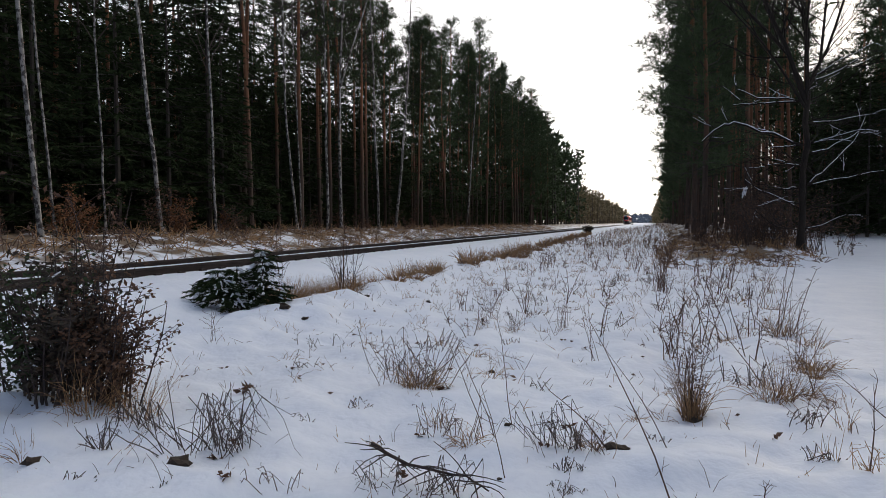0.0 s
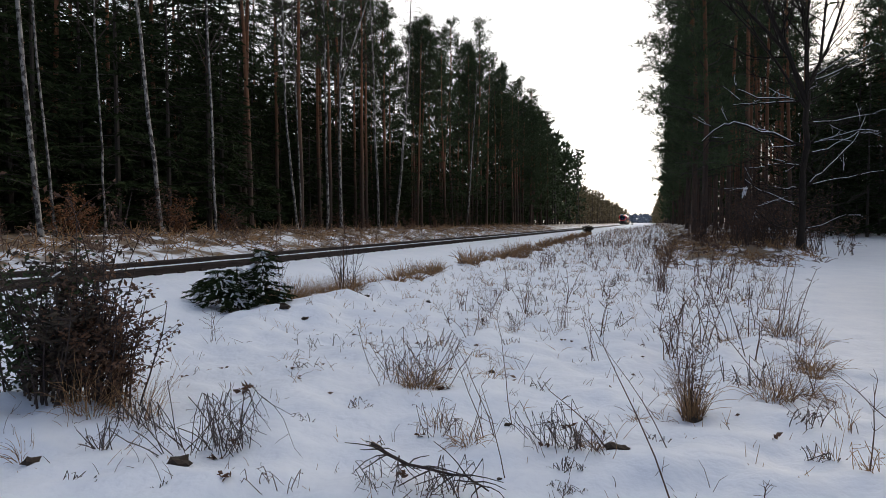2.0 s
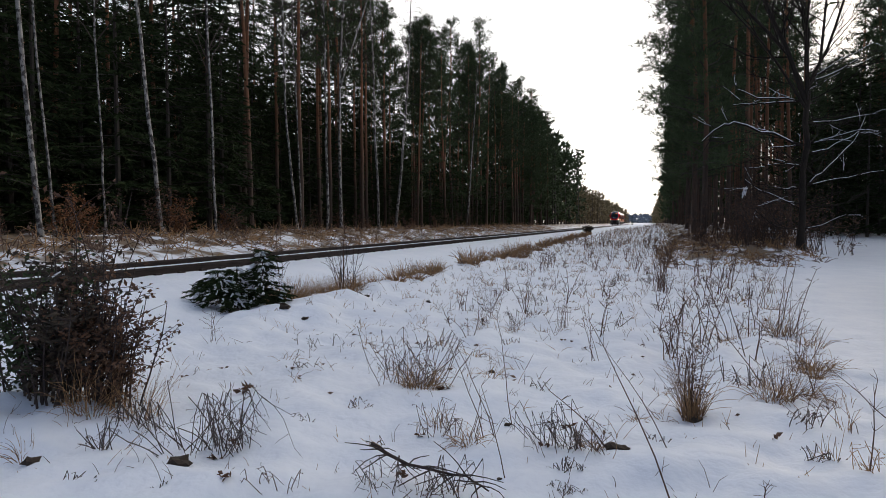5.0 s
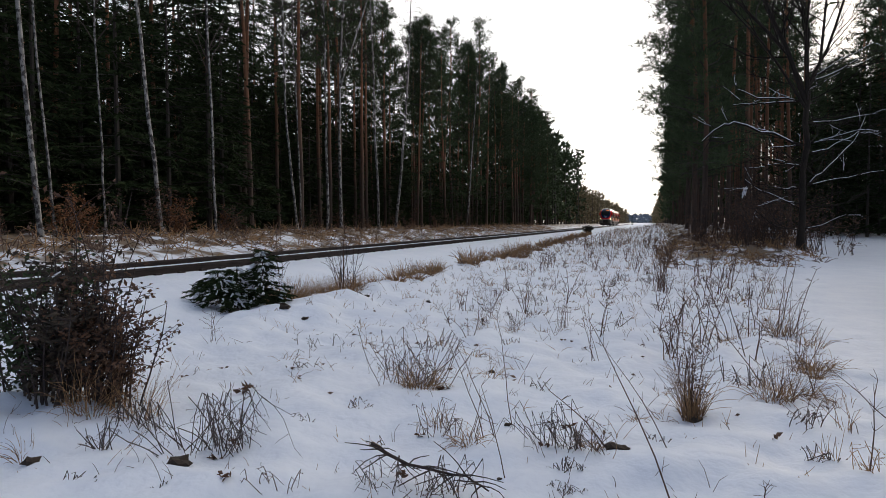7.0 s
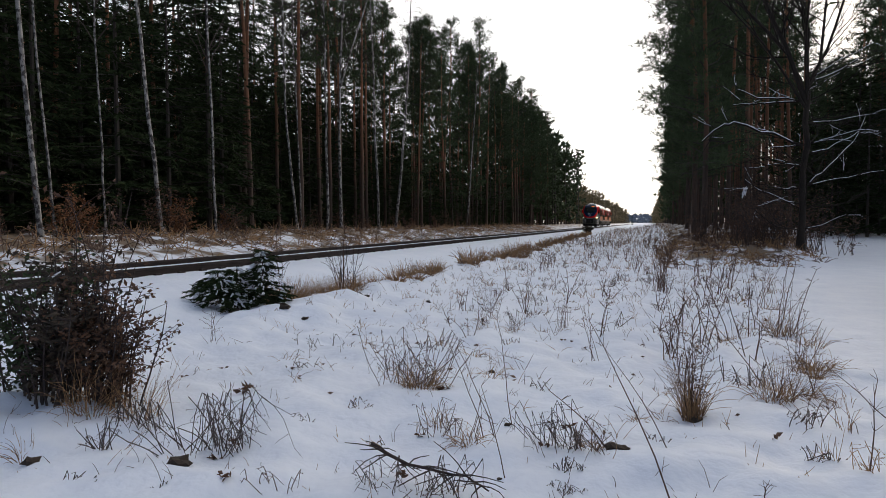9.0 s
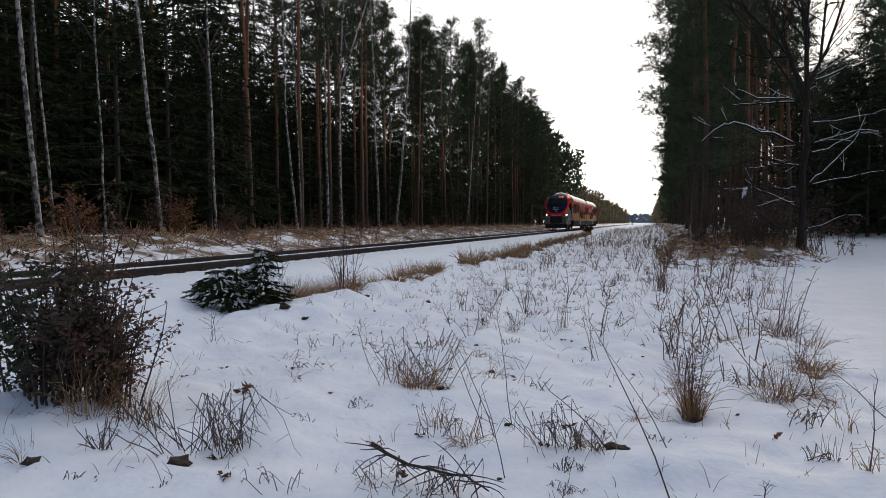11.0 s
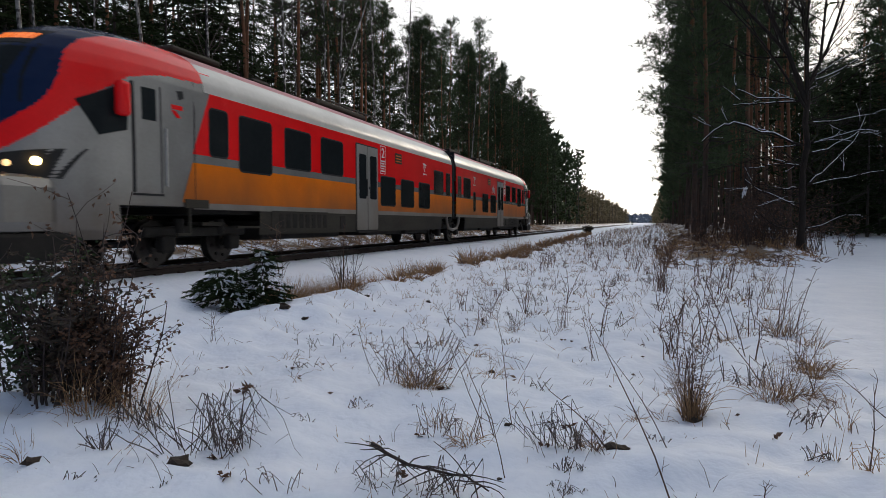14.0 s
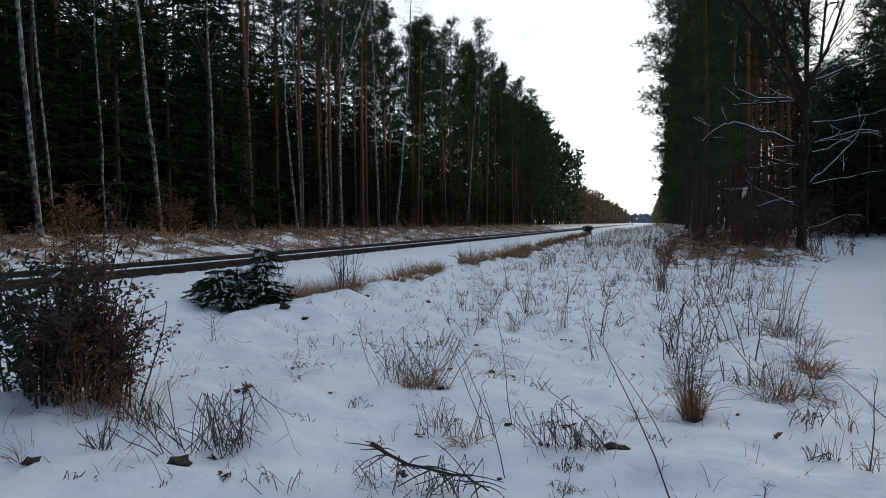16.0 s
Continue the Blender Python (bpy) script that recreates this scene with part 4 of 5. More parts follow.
def class_sign(parent, y, x=1.424):
    """Framed sign with the class figure and small marks."""
    s = Soup()
    for a, b in (((-0.2, 2.26), (0.2, 2.26)), ((0.2, 2.26), (0.2, 3.12)), ((0.2, 3.12), (-0.2, 3.12)), ((-0.2, 3.12), (-0.2, 2.26))):
        s.tube([(x, y + a[0], a[1]), (x, y + b[0], b[1])], 0.010, 0.010, 4)
    sign = s.ob("class_sign", WHITE, parent, "white framed sign with the figure 2")
    cu = bpy.data.curves.new("figure", "FONT")
    cu.body, cu.size, cu.extrude, cu.align_x = "2", 0.44, 0.004, "CENTER"
    cu.materials.append(WHITE)
    ob = new("figure", cu)
    ob.parent = sign
    ob.matrix_basis = pose(x + 0.004, y, 2.76, 90, 0, 90)
    for k in range(5):
        part("sign_bar", plate_bm(x, y - 0.15, y + 0.15 - 0.06 * (k % 2), 2.32 + k * 0.078, 2.36 + k * 0.078, 0.012, 0.006), WHITE, sign, "small white bar of writing")


def make_train():
    root = tagged(new("diesel_train"), "red, orange and silver two-car diesel railcar on the track", "train")
    wheels = []
    for end in (-1, 1):
        make_nose(root, end)
        band("skirt", root, end, 0.45, 1.08, 1.75, 14.75, GRIME, "dirty grey lower body skirt")
        band("lower_stripe", root, end, 0.96, 1.08, 0.30, 16.88, DOORGREY, "dirty light grey stripe", 0, 0.005)
        band("orange_band", root, end, 1.08, 1.82, 0.30, 17.2, ORANGE, "orange painted band", 0.30, 0.004)
        band("grey_band", root, end, 1.82, 1.98, 0.30, 16.9, SILVER, "light grey stripe", 0, 0.002)
        band("red_band", root, end, 1.98, 3.17, 0.30, 16.9, RED, "red painted body side", 0.52, 0.004)
        band("roof_edge", root, end, 3.17, 3.74, 0.30, 16.55, SHOULDER, "silver shoulder under the roof, lightened as sky reflection", 0, 0.003, 10)
        make_roof(root, end)
        part("car_end", box_bm(2.7, 0.05, 2.9, (0, 0.34 * end, 2.35), 0.02), RUBBER, root)
        part("floor_frame", box_bm(2.5, 16.4, 0.2, (0, 8.6 * end, 0.98)), BLACK, root)
        for y0, y1 in ((2.6, 5.2), (5.6, 8.6), (10.4, 14.3)):
            part("equipment_box", box_bm(2.3, y1 - y0, 0.45, (0, (y0 + y1) / 2 * end, 0.55), 0.05), BLACK, root, "black underfloor equipment case")
        for side in (-1, 1):
            x = side * HALF_W
            low = ((3.25, 4.54), (5.03, 6.33), (6.81, 8.09)) if end < 0 else ((3.25, 3.70), (5.06, 6.33), (6.80, 8.09))
            for a, b in low:
                window(root, x, a * end, b * end, 1.24, 2.20)
            for a, b, z0 in ((0.56, 1.18, 1.83), (1.51, 2.76, 1.83), (10.69, 11.98, 1.96), (12.48, 13.72, 1.96), (14.24, 15.48, 1.75), (15.82, 16.43, 1.97)):
                window(root, x, a * end, b * end, z0, 2.78 if a < 4 else 2.92)
            side_door(root, x, *((-8.34, -9.85) if end < 0 else (8.44, 9.98)))
            g = part("louvre_panel", plate_bm(x, min(6.25 * end, 6.85 * end), max(6.25 * end, 6.85 * end), 2.68, 3.02, 0.03, 0.012), BLACK, root, "black side louvre")
            for k in range(3):
                part("slat", plate_bm(x, min(6.31 * end, 6.77 * end), max(6.31 * end, 6.77 * end), 2.74 + 0.09 * k, 2.77 + 0.09 * k, 0.01, 0.020), ORANGE, g, "orange slat")
            # emblem on the red: slanted bars over a line of small marks
            s = math.copysign(1, x)
            emblem_y = -3.85 if end < 0 else 3.5
            for yz in (((0.0, 0.30), (0.20, 0.30), (0.20, 0.25), (0.04, 0.25)), ((0.22, 0.28), (0.40, 0.28), (0.38, 0.23), (0.22, 0.23)), ((0.22, 0.20), (0.34, 0.20), (0.32, 0.15), (0.22, 0.15)),
                       ((0.15, 0.30), (0.21, 0.30), (0.12, 0.12), (0.07, 0.14)), ((0.10, 0.16), (0.15, 0.14), (0.22, 0.0), (0.16, 0.0))):
                pts = [(x + s * 0.009, emblem_y + s * a - s * 0.2, 2.62 + b) for a, b in yz]
                back = [(p[0] - s * 0.01, p[1], p[2]) for p in pts]
                mesh_ob("emblem", pts + back, [(3, 2, 1, 0), (0, 1, 5, 4), (1, 2, 6, 5), (2, 3, 7, 6), (3, 0, 4, 7)], WHITE, root, "white slanted emblem bar")
            for k in range(7):
                y = emblem_y - 0.18 + 0.06 * k
                part("emblem", plate_bm(x, y - 0.02, y + 0.02, 2.50, 2.55, 0.008, 0.007), WHITE, root, "small white mark")
            v = part("skirt_panel", plate_bm(x, min(11.6 * end, 14.3 * end), max(11.6 * end, 14.3 * end), 0.52, 0.98, 0.03, 0.012), GRIME, root, "removable skirt panel")
            for k in range(8):
                y = (11.8 + 0.3 * k) * end
                part("skirt_slot", plate_bm(x, y - 0.09, y + 0.09, 0.58, 0.92, 0.02, 0.018), BLACK, v)
            part("filler_hatch", plate_bm(x, min(10.6 * end, 10.9 * end), max(10.6 * end, 10.9 * end), 0.55, 0.90, 0.05, 0.012), BLACK, root)
            part("step_rail", box_bm(0.05, 0.9, 0.05, (x * 0.985, 15.1 * end, 0.62), 0.01), GRIME, root)
        # roof equipment
        for y0, y1, h, w in ((14.9, 16.4, 0.12, 1.2), (7.2, 10.6, 0.16, 1.1), (2.4, 4.3, 0.14, 1.0), (12.6, 13.4, 0.12, 0.8)):
            u = part("roof_unit", box_bm(w, y1 - y0, h, (0, (y0 + y1) / 2 * end, 4.07 + h / 2), 0.05), GRIME, root, "grey roof equipment housing")
            for k in range(int((y1 - y0) / 0.75)):
                part("unit_grille", box_bm(w * 0.9, 0.5, 0.02, (0, (y0 + 0.4 + 0.75 * k) * end, 4.075 + h), 0.005), BLACK, u)
        for side in (-1, 1):
            r = Soup()
            r.tube([(side * 0.95, 6.4 * end, 3.92), (side * 0.95, 6.25 * end, 4.10), (side * 0.95, 11.0 * end, 4.10), (side * 0.95, 11.2 * end, 3.92)], 0.025, 0.025, 6)
            r.ob("roof_rail", GRIME, root)
        wheels += make_bogie(root, 16.3 * end, 1.95)
        bm = bmesh.new()
        box_bm(0.05, 0.05, 0.5, (1.45, 17.05 * end, 0.72), 0.01, bm)
        box_bm(0.05, 0.35, 0.05, (1.45, 17.2 * end, 0.5), 0.01, bm)
        part("cab_ladder", bm, GRIME, root)
    wheels += make_bogie(root, 0.0, 2.6)
    zs = (0.95, 1.4, 2.2, 3.0, 3.3, 3.5, 3.7, 3.85, 3.95, 4.02)
    for k in range(5):
        inset = 0.05 if k % 2 else 0.11
        rim = [(-table(ROOF_ROWS, z) + inset, z - inset * 0.5) for z in zs] + [(table(ROOF_ROWS, z) - inset, z - inset * 0.5) for z in zs[::-1]]
        n = len(rim)
        v = [(a, -0.3 + 0.15 * k + d, b) for d in (-0.072, 0.072) for a, b in rim]
        f = [tuple(range(n)), tuple(range(2 * n - 1, n - 1, -1))] + [(q, q + n, (q + 1) % n + n, (q + 1) % n) for q in range(n)]
        mesh_ob("bellows", v, f, RUBBER, root, "black corridor bellows")
    for side in (-1, 1):
        yoke = Soup()
        yoke.tube([(side * 1.36, a, b) for a, b in ((-1.12, 1.06), (-0.92, 1.0), (-0.84, 0.7), (-0.62, 0.48), (0.0, 0.40), (0.62, 0.48), (0.84, 0.7), (0.92, 1.0), (1.12, 1.06))], 0.065, 0.065, 8)
        yoke.ob("coupling_yoke", DOORGREY, root, "pale grey bowed yoke over the middle bogie", True)
    part("gangway_gear", box_bm(2.5, 0.6, 0.4, (0, 0, 0.95), 0.06), BLACK, root)
    class_sign(root, -7.88)
    class_sign(root, 10.38)
    pictogram_bike(root, 1)
    return root, wheels


TRAIN, WHEELS = make_train()


# ---- shrubs, herbs and grass of the meadow ----
def grass_tuft(x, y, h, w, n, seed, droop=0.12, label="tuft of dry brown grass standing in the snow", material=None, r=0.0024):
    rng = random.Random(seed)
    s, dk = Soup(), Soup()
    thick = r * (1 + 0.03 * y)
    ox, oy = rng.uniform(-0.35, 0.35), rng.uniform(-0.35, 0.35)
    for k in range(int(n * 0.8)):
        a = rng.uniform(0, 6.283)
        rr = w * 0.25 * rng.random() ** 0.7
        hh = h * (rng.uniform(0.25, 0.8) if rng.random() < 0.75 else rng.uniform(0.8, 1.15))
        out = rng.uniform(0.0, 0.7) * min(1.6, w / max(h, 0.15)) * 0.8
        (dk if k % 4 == 0 else s).tube(bent((rr * math.cos(a), rr * math.sin(a), -0.03), (math.cos(a) * out + ox * 0.5, math.sin(a) * out + oy * 0.5, 1), hh, 5, 0.13, rng, droop * rng.uniform(0.3, 2.0)), thick, thick * 0.35, 3)
    root = tagged(new("grass_tuft"), label, "grass", "dry grass tufts in the meadow")
    root.location = (x, y, height(x, y))
    s.ob("blade", material or STRAW, root)
    tagged(dk.ob("dead_stem", STEM, root, "darker dead stems among the blades"), kind="stuff")
    return root


def herb(x, y, h, w, n, seed, twigs=6, lean=(0, 0), label="dead branching herb stalk poking out of the snow", r=0.0034, seeds=True, arch=0.05):
    rng = random.Random(seed)
    s = Soup()
    for _ in range(n):
        a = rng.uniform(0, 6.283)
        o = rng.uniform(0.05, 0.55) * w / max(h, 0.1)
        st = bent((rng.gauss(0, w * 0.10), rng.gauss(0, w * 0.10), -0.03), (math.cos(a) * o + lean[0], math.sin(a) * o + lean[1], 1), h * rng.uniform(0.6, 1.1), 8, 0.07, rng, arch * rng.uniform(0.2, 1.8))
        s.tube(st, r, r * 0.4, 4)
        for _ in range(twigs):
            j = rng.uniform(2.0, 7.9)
            p = st[int(j)].lerp(st[int(j) + 1], j - int(j))
            b = rng.uniform(0, 6.283)
            tw = bent(p, (math.cos(b), math.sin(b), 0.8), h * rng.uniform(0.1, 0.32), 4, 0.18, rng, 0.10)
            s.tube(tw, r * 0.5, r * 0.28, 3)
            if seeds:
                for q in tw[2:]:
                    s.leaf(q, (rng.gauss(0, 1), rng.gauss(0, 1), rng.gauss(0, 1)), 0.014, 0.005, rng)
    root = tagged(new("dead_herb"), label, "plant", "dead herbs in the meadow")
    root.location = (x, y, height(x, y))
    tagged(s.ob("stalkwork", STEM, root), kind="stuff")
    return root


def folded_herb(x, y, h, w, n, seed, label, lean=0.0, fold=0.55, material=None, r=0.0034, twigs=4):
    """Weathered herb whose stems have snapped: they rise, kink sharply and hang down again."""
    rng = random.Random(seed)
    s = Soup()
    for _ in range(n):
        a = rng.uniform(0, 6.283)
        foot = Vector((rng.uniform(-0.5, 0.5) * w, rng.gauss(0, 0.14) * w, -0.03))
        hh = h * rng.uniform(0.45, 1.05)
        d = Vector((rng.gauss(lean, 0.40), rng.gauss(0, 0.3), 1))
        up = bent(foot, d, hh, 6, 0.10, rng)
        s.tube(up, r, r * 0.75, 4)
        end = up[-1]
        if rng.random() < fold:
            down = bent(end, (rng.gauss(0.25, 0.5), rng.gauss(0, 0.4), rng.uniform(-1.3, -0.3)), hh * rng.uniform(0.35, 0.9), 4, 0.14, rng, 0.10)
            s.tube(down, r * 0.75, r * 0.4, 3)
            up = up + down[1:]
        for _ in range(rng.randrange(1, twigs + 1)):
            q = up[rng.randrange(2, len(up))]
            b = rng.uniform(0, 6.283)
            tw = bent(q, (math.cos(b), math.sin(b) * 0.6, rng.uniform(-0.9, 0.6)), h * rng.uniform(0.1, 0.35), 3, 0.12, rng, 0.10)
            s.tube(tw, r * 0.45, r * 0.3, 3)
            s.leaf(tw[-1], (rng.gauss(0, 1), rng.gauss(0, 1), -0.6), 0.012, 0.0035, rng)
    root = tagged(new("dead_herb"), label, "plant", "dead herbs in the meadow")
    root.location = (x, y, height(x, y))
    tagged(s.ob("stalkwork", material or GREYSTEM, root), kind="stuff")
    return root


def leaf_clump(x, y, s, seed, lift=0.0, label="curled brown dead leaf caught in the snow"):
    """A few dead leaves crumpled together."""
    rng = random.Random(seed)
    lf = Soup()
    for _ in range(12):
        p = Vector((rng.gauss(0, 0.3), rng.gauss(0, 0.2), rng.uniform(0, 0.25))) * s
        d = Vector((rng.gauss(0, 1), rng.gauss(0, 0.6), rng.uniform(-0.2, 0.7)))
        lf.leaf(p, d, s * rng.uniform(0.4, 0.8), s * rng.uniform(0.12, 0.2), rng)
    ob = lf.ob("dead_leaf", DRYLEAF, None, label)
    ob.location = (x, y, height(x, y) + lift)
    tagged(ob, category="leaf", group="dead leaves in the snow")


def fallen_branch(x, y, line, r, seed):
    """A dark bough lying on the snow with side twigs; line: sideways, depth and height from its place."""
    rng = random.Random(seed)
    s = Soup()
    pts = [Vector(p) for p in line]
    fine = [p.lerp(q, k / 3) + Vector((0, 0, rng.gauss(0, 0.006))) for p, q in zip(pts, pts[1:]) for k in range(3)] + [pts[-1]]
    t = Soup()
    t.tube(fine, r, r * 0.4, 6)
    for q in fine[1:-1]:
        for _ in range(3):
            tw = bent(q, (rng.gauss(0, 1), rng.gauss(-0.3, 0.6), rng.uniform(-0.3, 0.7)), rng.uniform(0.08, 0.3), 3, 0.12, rng, 0.15)
            s.tube(tw, r * 0.4, r * 0.2, 4)
    root = tagged(new("fallen_branch"), "dark fallen branch lying in the snow", "branch")
    root.location = (x, y, height(x, y))
    t.ob("bough", TWIG, root, "", True)
    tagged(s.ob("branchwork", TWIG, root), kind="stuff")


def stalk(x, y, tip, seed, r=0.004, label="single tall dead stalk rising from the snow"):
    """A lone stalk from the snow to a tip given as an offset."""
    rng = random.Random(seed)
    s = Soup()
    t = Vector(tip)
    pts = [t * k + Vector((rng.gauss(0, 0.006), rng.gauss(0, 0.006), 0.04 * math.sin(k * 3.14) * t.length - 0.02 * (k == 0))) for k in (0, 0.2, 0.4, 0.6, 0.8, 1)]
    s.tube(pts, r, r * 0.4, 4)
    for k in (2, 3, 4, 5):
        for _ in range(2):
            s.tube(bent(pts[k], (rng.gauss(0, 1), rng.gauss(0, 1), 1), 0.07, 2, 0.1, rng), r * 0.4, r * 0.25, 3)
    root = tagged(new("dead_stalk"), label, "plant", "dead stalks in the meadow")
    root.location = (x, y, height(x, y))
    s.ob("stalk", STEM, root)


def shrub(x, y, h, w, stems, leaves, seed, label, leafmat, name="shrub", leaf=0.06, snow=0):
    """Many-stemmed shrub with twigs and withered leaves."""
    rng = random.Random(seed)
    s, lf, sn = Soup(), Soup(), Soup()
    for _ in range(stems):
        a = rng.uniform(0, 6.283)
        o = rng.uniform(0.05, 0.5) * w / h
        st = bent((rng.gauss(0, w * 0.12), rng.gauss(0, w * 0.12), -0.05), (math.cos(a) * o, math.sin(a) * o, 1), h * rng.uniform(0.6, 1.05), 7, 0.07, rng)
        s.tube(st, 0.010, 0.003, 4)
        for _ in range(7):
            j = rng.uniform(1.0, 6.9)
            p = st[int(j)].lerp(st[int(j) + 1], j - int(j))
            b = rng.uniform(0, 6.283)
            tw = bent(p, (math.cos(b), math.sin(b), 0.5), h * rng.uniform(0.12, 0.3), 3, 0.15, rng)
            s.tube(tw, 0.004, 0.002, 3)
            for _ in range(leaves):
                q = tw[rng.randrange(4)]
                lf.leaf(q + Vector((rng.gauss(0, 0.02), rng.gauss(0, 0.02), rng.gauss(0, 0.02))), (rng.gauss(0, 1), rng.gauss(0, 1), rng.uniform(-1, 0.2)), leaf * rng.uniform(0.6, 1.3), leaf * 0.28, rng)
            if rng.random() < snow:
                q = tw[2]
                sn.tube([q, q + (tw[3] - q) * 0.6 + Vector((0, 0, 0.006))], 0.009, 0.005, 5)
    root = tagged(new(name), label, "shrub")
    root.location = (x, y, height(x, y))
    s.ob("stem", TWIG, root)
    if leaves:
        lf.ob("foliage", leafmat, root)
    if sn.v:
        tagged(sn.ob("snow_dusting", SNOWCAP, root, "white snow caught on the twigs", True), kind="stuff")
    return root


def earth_clod(x, y, s, seed):
    """Lump of frozen soil broken out of the snow, with frayed roots on it."""
    rng = random.Random(seed)
    bm = bmesh.new()
    bmesh.ops.create_icosphere(bm, subdivisions=2, radius=s)
    for v in bm.verts:
        v.co *= 1 + 0.6 * noise.noise(v.co / s * 1.5 + Vector((seed, 0, 0))) + rng.uniform(-0.22, 0.22)
        v.co.z *= 0.6
    me = bpy.data.meshes.new("earth_clod")
    bm.to_mesh(me)
    bm.free()
    me.materials.append(SOIL)
    ob = new("earth_clod", me)
    ob.matrix_basis = pose(x, y, height(x, y) + s * 0.05, 0, 0, rng.uniform(0, 360))
    tagged(ob, "dark frozen clod of soil breaking through the snow", "soil", "clods of soil on the mound")


def make_meadow():
    shrub(-4.3, 3.85, 1.3, 0.9, 30, 9, 31, "dense shrub with withered dark brown leaves in the snow", DARKLEAF, leaf=0.058, snow=0.05)
    shrub(-4.7, 4.0, 1.2, 0.9, 26, 10, 32, "dark leafy evergreen shrub dusted with snow", NEEDLE_P, leaf=0.058, snow=0.12)
    shrub(-3.98, 3.95, 0.95, 0.55, 28, 11, 35, "withered brown shrub at the edge of a thicket", DRYLEAF, leaf=0.042)
    shrub(-4.02, 3.9, 1.75, 0.3, 8, 9, 36, "thin upright shoots with brown leaves above a shrub", DRYLEAF, leaf=0.05)
    grass_tuft(-3.95, 3.75, 0.5, 0.7, 130, 33, label="dry grass round the foot of a shrub")
    grass_tuft(-3.65, 3.95, 0.45, 0.5, 80, 34, label="dry grass round the foot of a shrub")
    # small spruce with snow, grass and a bare sapling beside it
    rng = random.Random(8)
    for seed, x, y, h, w, levels, per in ((41, -5.76, 8.85, 0.92, 0.46, 13, 7), (45, -6.28, 8.43, 0.60, 0.52, 9, 8), (46, -6.1, 8.66, 0.70, 0.5, 10, 7)):
        sp = spruce_mesh(seed, h, w, levels, per, 110, 0.05, 0.6, 0.34, NEEDLE_S)
        sp.name = "young_spruce"
        sp.location = (x, y, height(x, y) - 0.02)
        tagged(sp, "small dark young spruce dusted with snow", "tree", "young spruces by the trackbed")
        sn = Soup()
        for _ in range(170):
            a, k = rng.uniform(0, 6.283), rng.random()
            r = w * 0.8 * (1 - k) ** 0.8
            p = Vector((r * math.cos(a), r * math.sin(a), 0.1 + k * (h - 0.12)))
            sn.tube([p, p + Vector((math.cos(a), math.sin(a), -0.3)) * rng.uniform(0.03, 0.09)], rng.uniform(0.008, 0.022), 0.008, 5)
        tagged(sn.ob("snow_dusting", SNOWCAP, sp, "white snow caught on the needles", True), kind="stuff")
    herb(-6.2, 10.1, 1.25, 0.25, 2, 42, 12, label="bare thin sapling among dry grass", r=0.009, seeds=False)
    shrub(-5.75, 11.7, 1.15, 0.9, 14, 0, 43, "bare bush with a straight stem in dry grass", DRYLEAF)
    stalk(-5.75, 11.65, (0.02, 0.0, 1.25), 44, 0.02, "straight dark sapling stem rising from a bush")
    for i, (x, y, h, w, n) in enumerate(((-5.96, 10.1, 0.5, 0.8, 240), (-6.0, 9.3, 0.45, 0.8, 200), (-5.75, 9.9, 0.45, 0.8, 200), (-5.6, 10.7, 0.45, 0.8, 200), (-5.9, 11.0, 0.42, 0.8, 160), (-5.45, 11.4, 0.42, 0.8, 160), (-6.35, 9.0, 0.35, 0.6, 120), (-6.3, 9.6, 0.38, 0.6, 120), (-5.75, 11.6, 0.42, 0.8, 170), (-5.5, 11.9, 0.36, 0.7, 120), (-5.6, 13.0, 0.3, 0.6, 90), (-5.4, 14.2, 0.42, 0.8, 140), (-5.2, 15.0, 0.5, 0.9, 180), (-5.25, 16.0, 0.4, 0.7, 110),
                                              (-5.2, 19, 0.4, 0.8, 110), (-5.15, 21.5, 0.45, 0.9, 120), (-5.0, 24.2, 0.6, 1.0, 170), (-4.9, 25.6, 0.75, 1.2, 200), (-4.9, 27.2, 0.6, 1.0, 140), (-5.0, 31, 0.5, 1.0, 110), (-5.1, 35, 0.5, 1.1, 110), (-5.1, 40, 0.6, 1.2, 120), (-5.2, 44, 0.6, 1.3, 120), (-5.4, 50, 0.6, 1.4, 110), (-5.6, 57, 0.7, 1.5, 110))):
        grass_tuft(x, y, h, w, int(n * 1.5), 200 + i, 0.08, "tuft of tawny dry grass along the foot of the trackbed")
    rng = random.Random(19)
    for i in range(46):
        y = 12 + 56 * (i + rng.random()) / 46
        grass_tuft(-5.15 - 0.006 * y + rng.uniform(-0.35, 0.25), y, rng.uniform(0.3, 0.6), rng.uniform(0.6, 1.1), 90, 400 + i, 0.10, "tuft of tawny dry grass along the foot of the trackbed", r=0.004 + 0.00012 * y)
    # the plants that stand out in the snow
    grey = "grey weathered herb with snapped hanging stems in the snow"
    folded_herb(-2.66, 3.40, 0.52, 0.46, 34, 51, grey, 0.05, 0.7, None, 0.0036)
    folded_herb(-2.45, 3.42, 0.50, 0.22, 14, 151, grey, -0.1, 0.8)
    leaf_clump(-2.42, 3.36, 0.07, 152, 0.08)
    leaf_clump(-2.50, 3.30, 0.06, 153)
    folded_herb(-1.95, 5.15, 0.55, 0.55, 22, 52, "brown branching herb over a tuft of straw", -0.25, 0.25, STEM, 0.0036, 6)
    folded_herb(-1.72, 5.2, 0.55, 0.3, 12, 154, "brown branching herb over a tuft of straw", 0.1, 0.3, STEM, 0.0036, 6)
    grass_tuft(-1.80, 5.05, 0.36, 0.5, 170, 53, 0.22)
    leaf_clump(-1.60, 5.08, 0.09, 155)
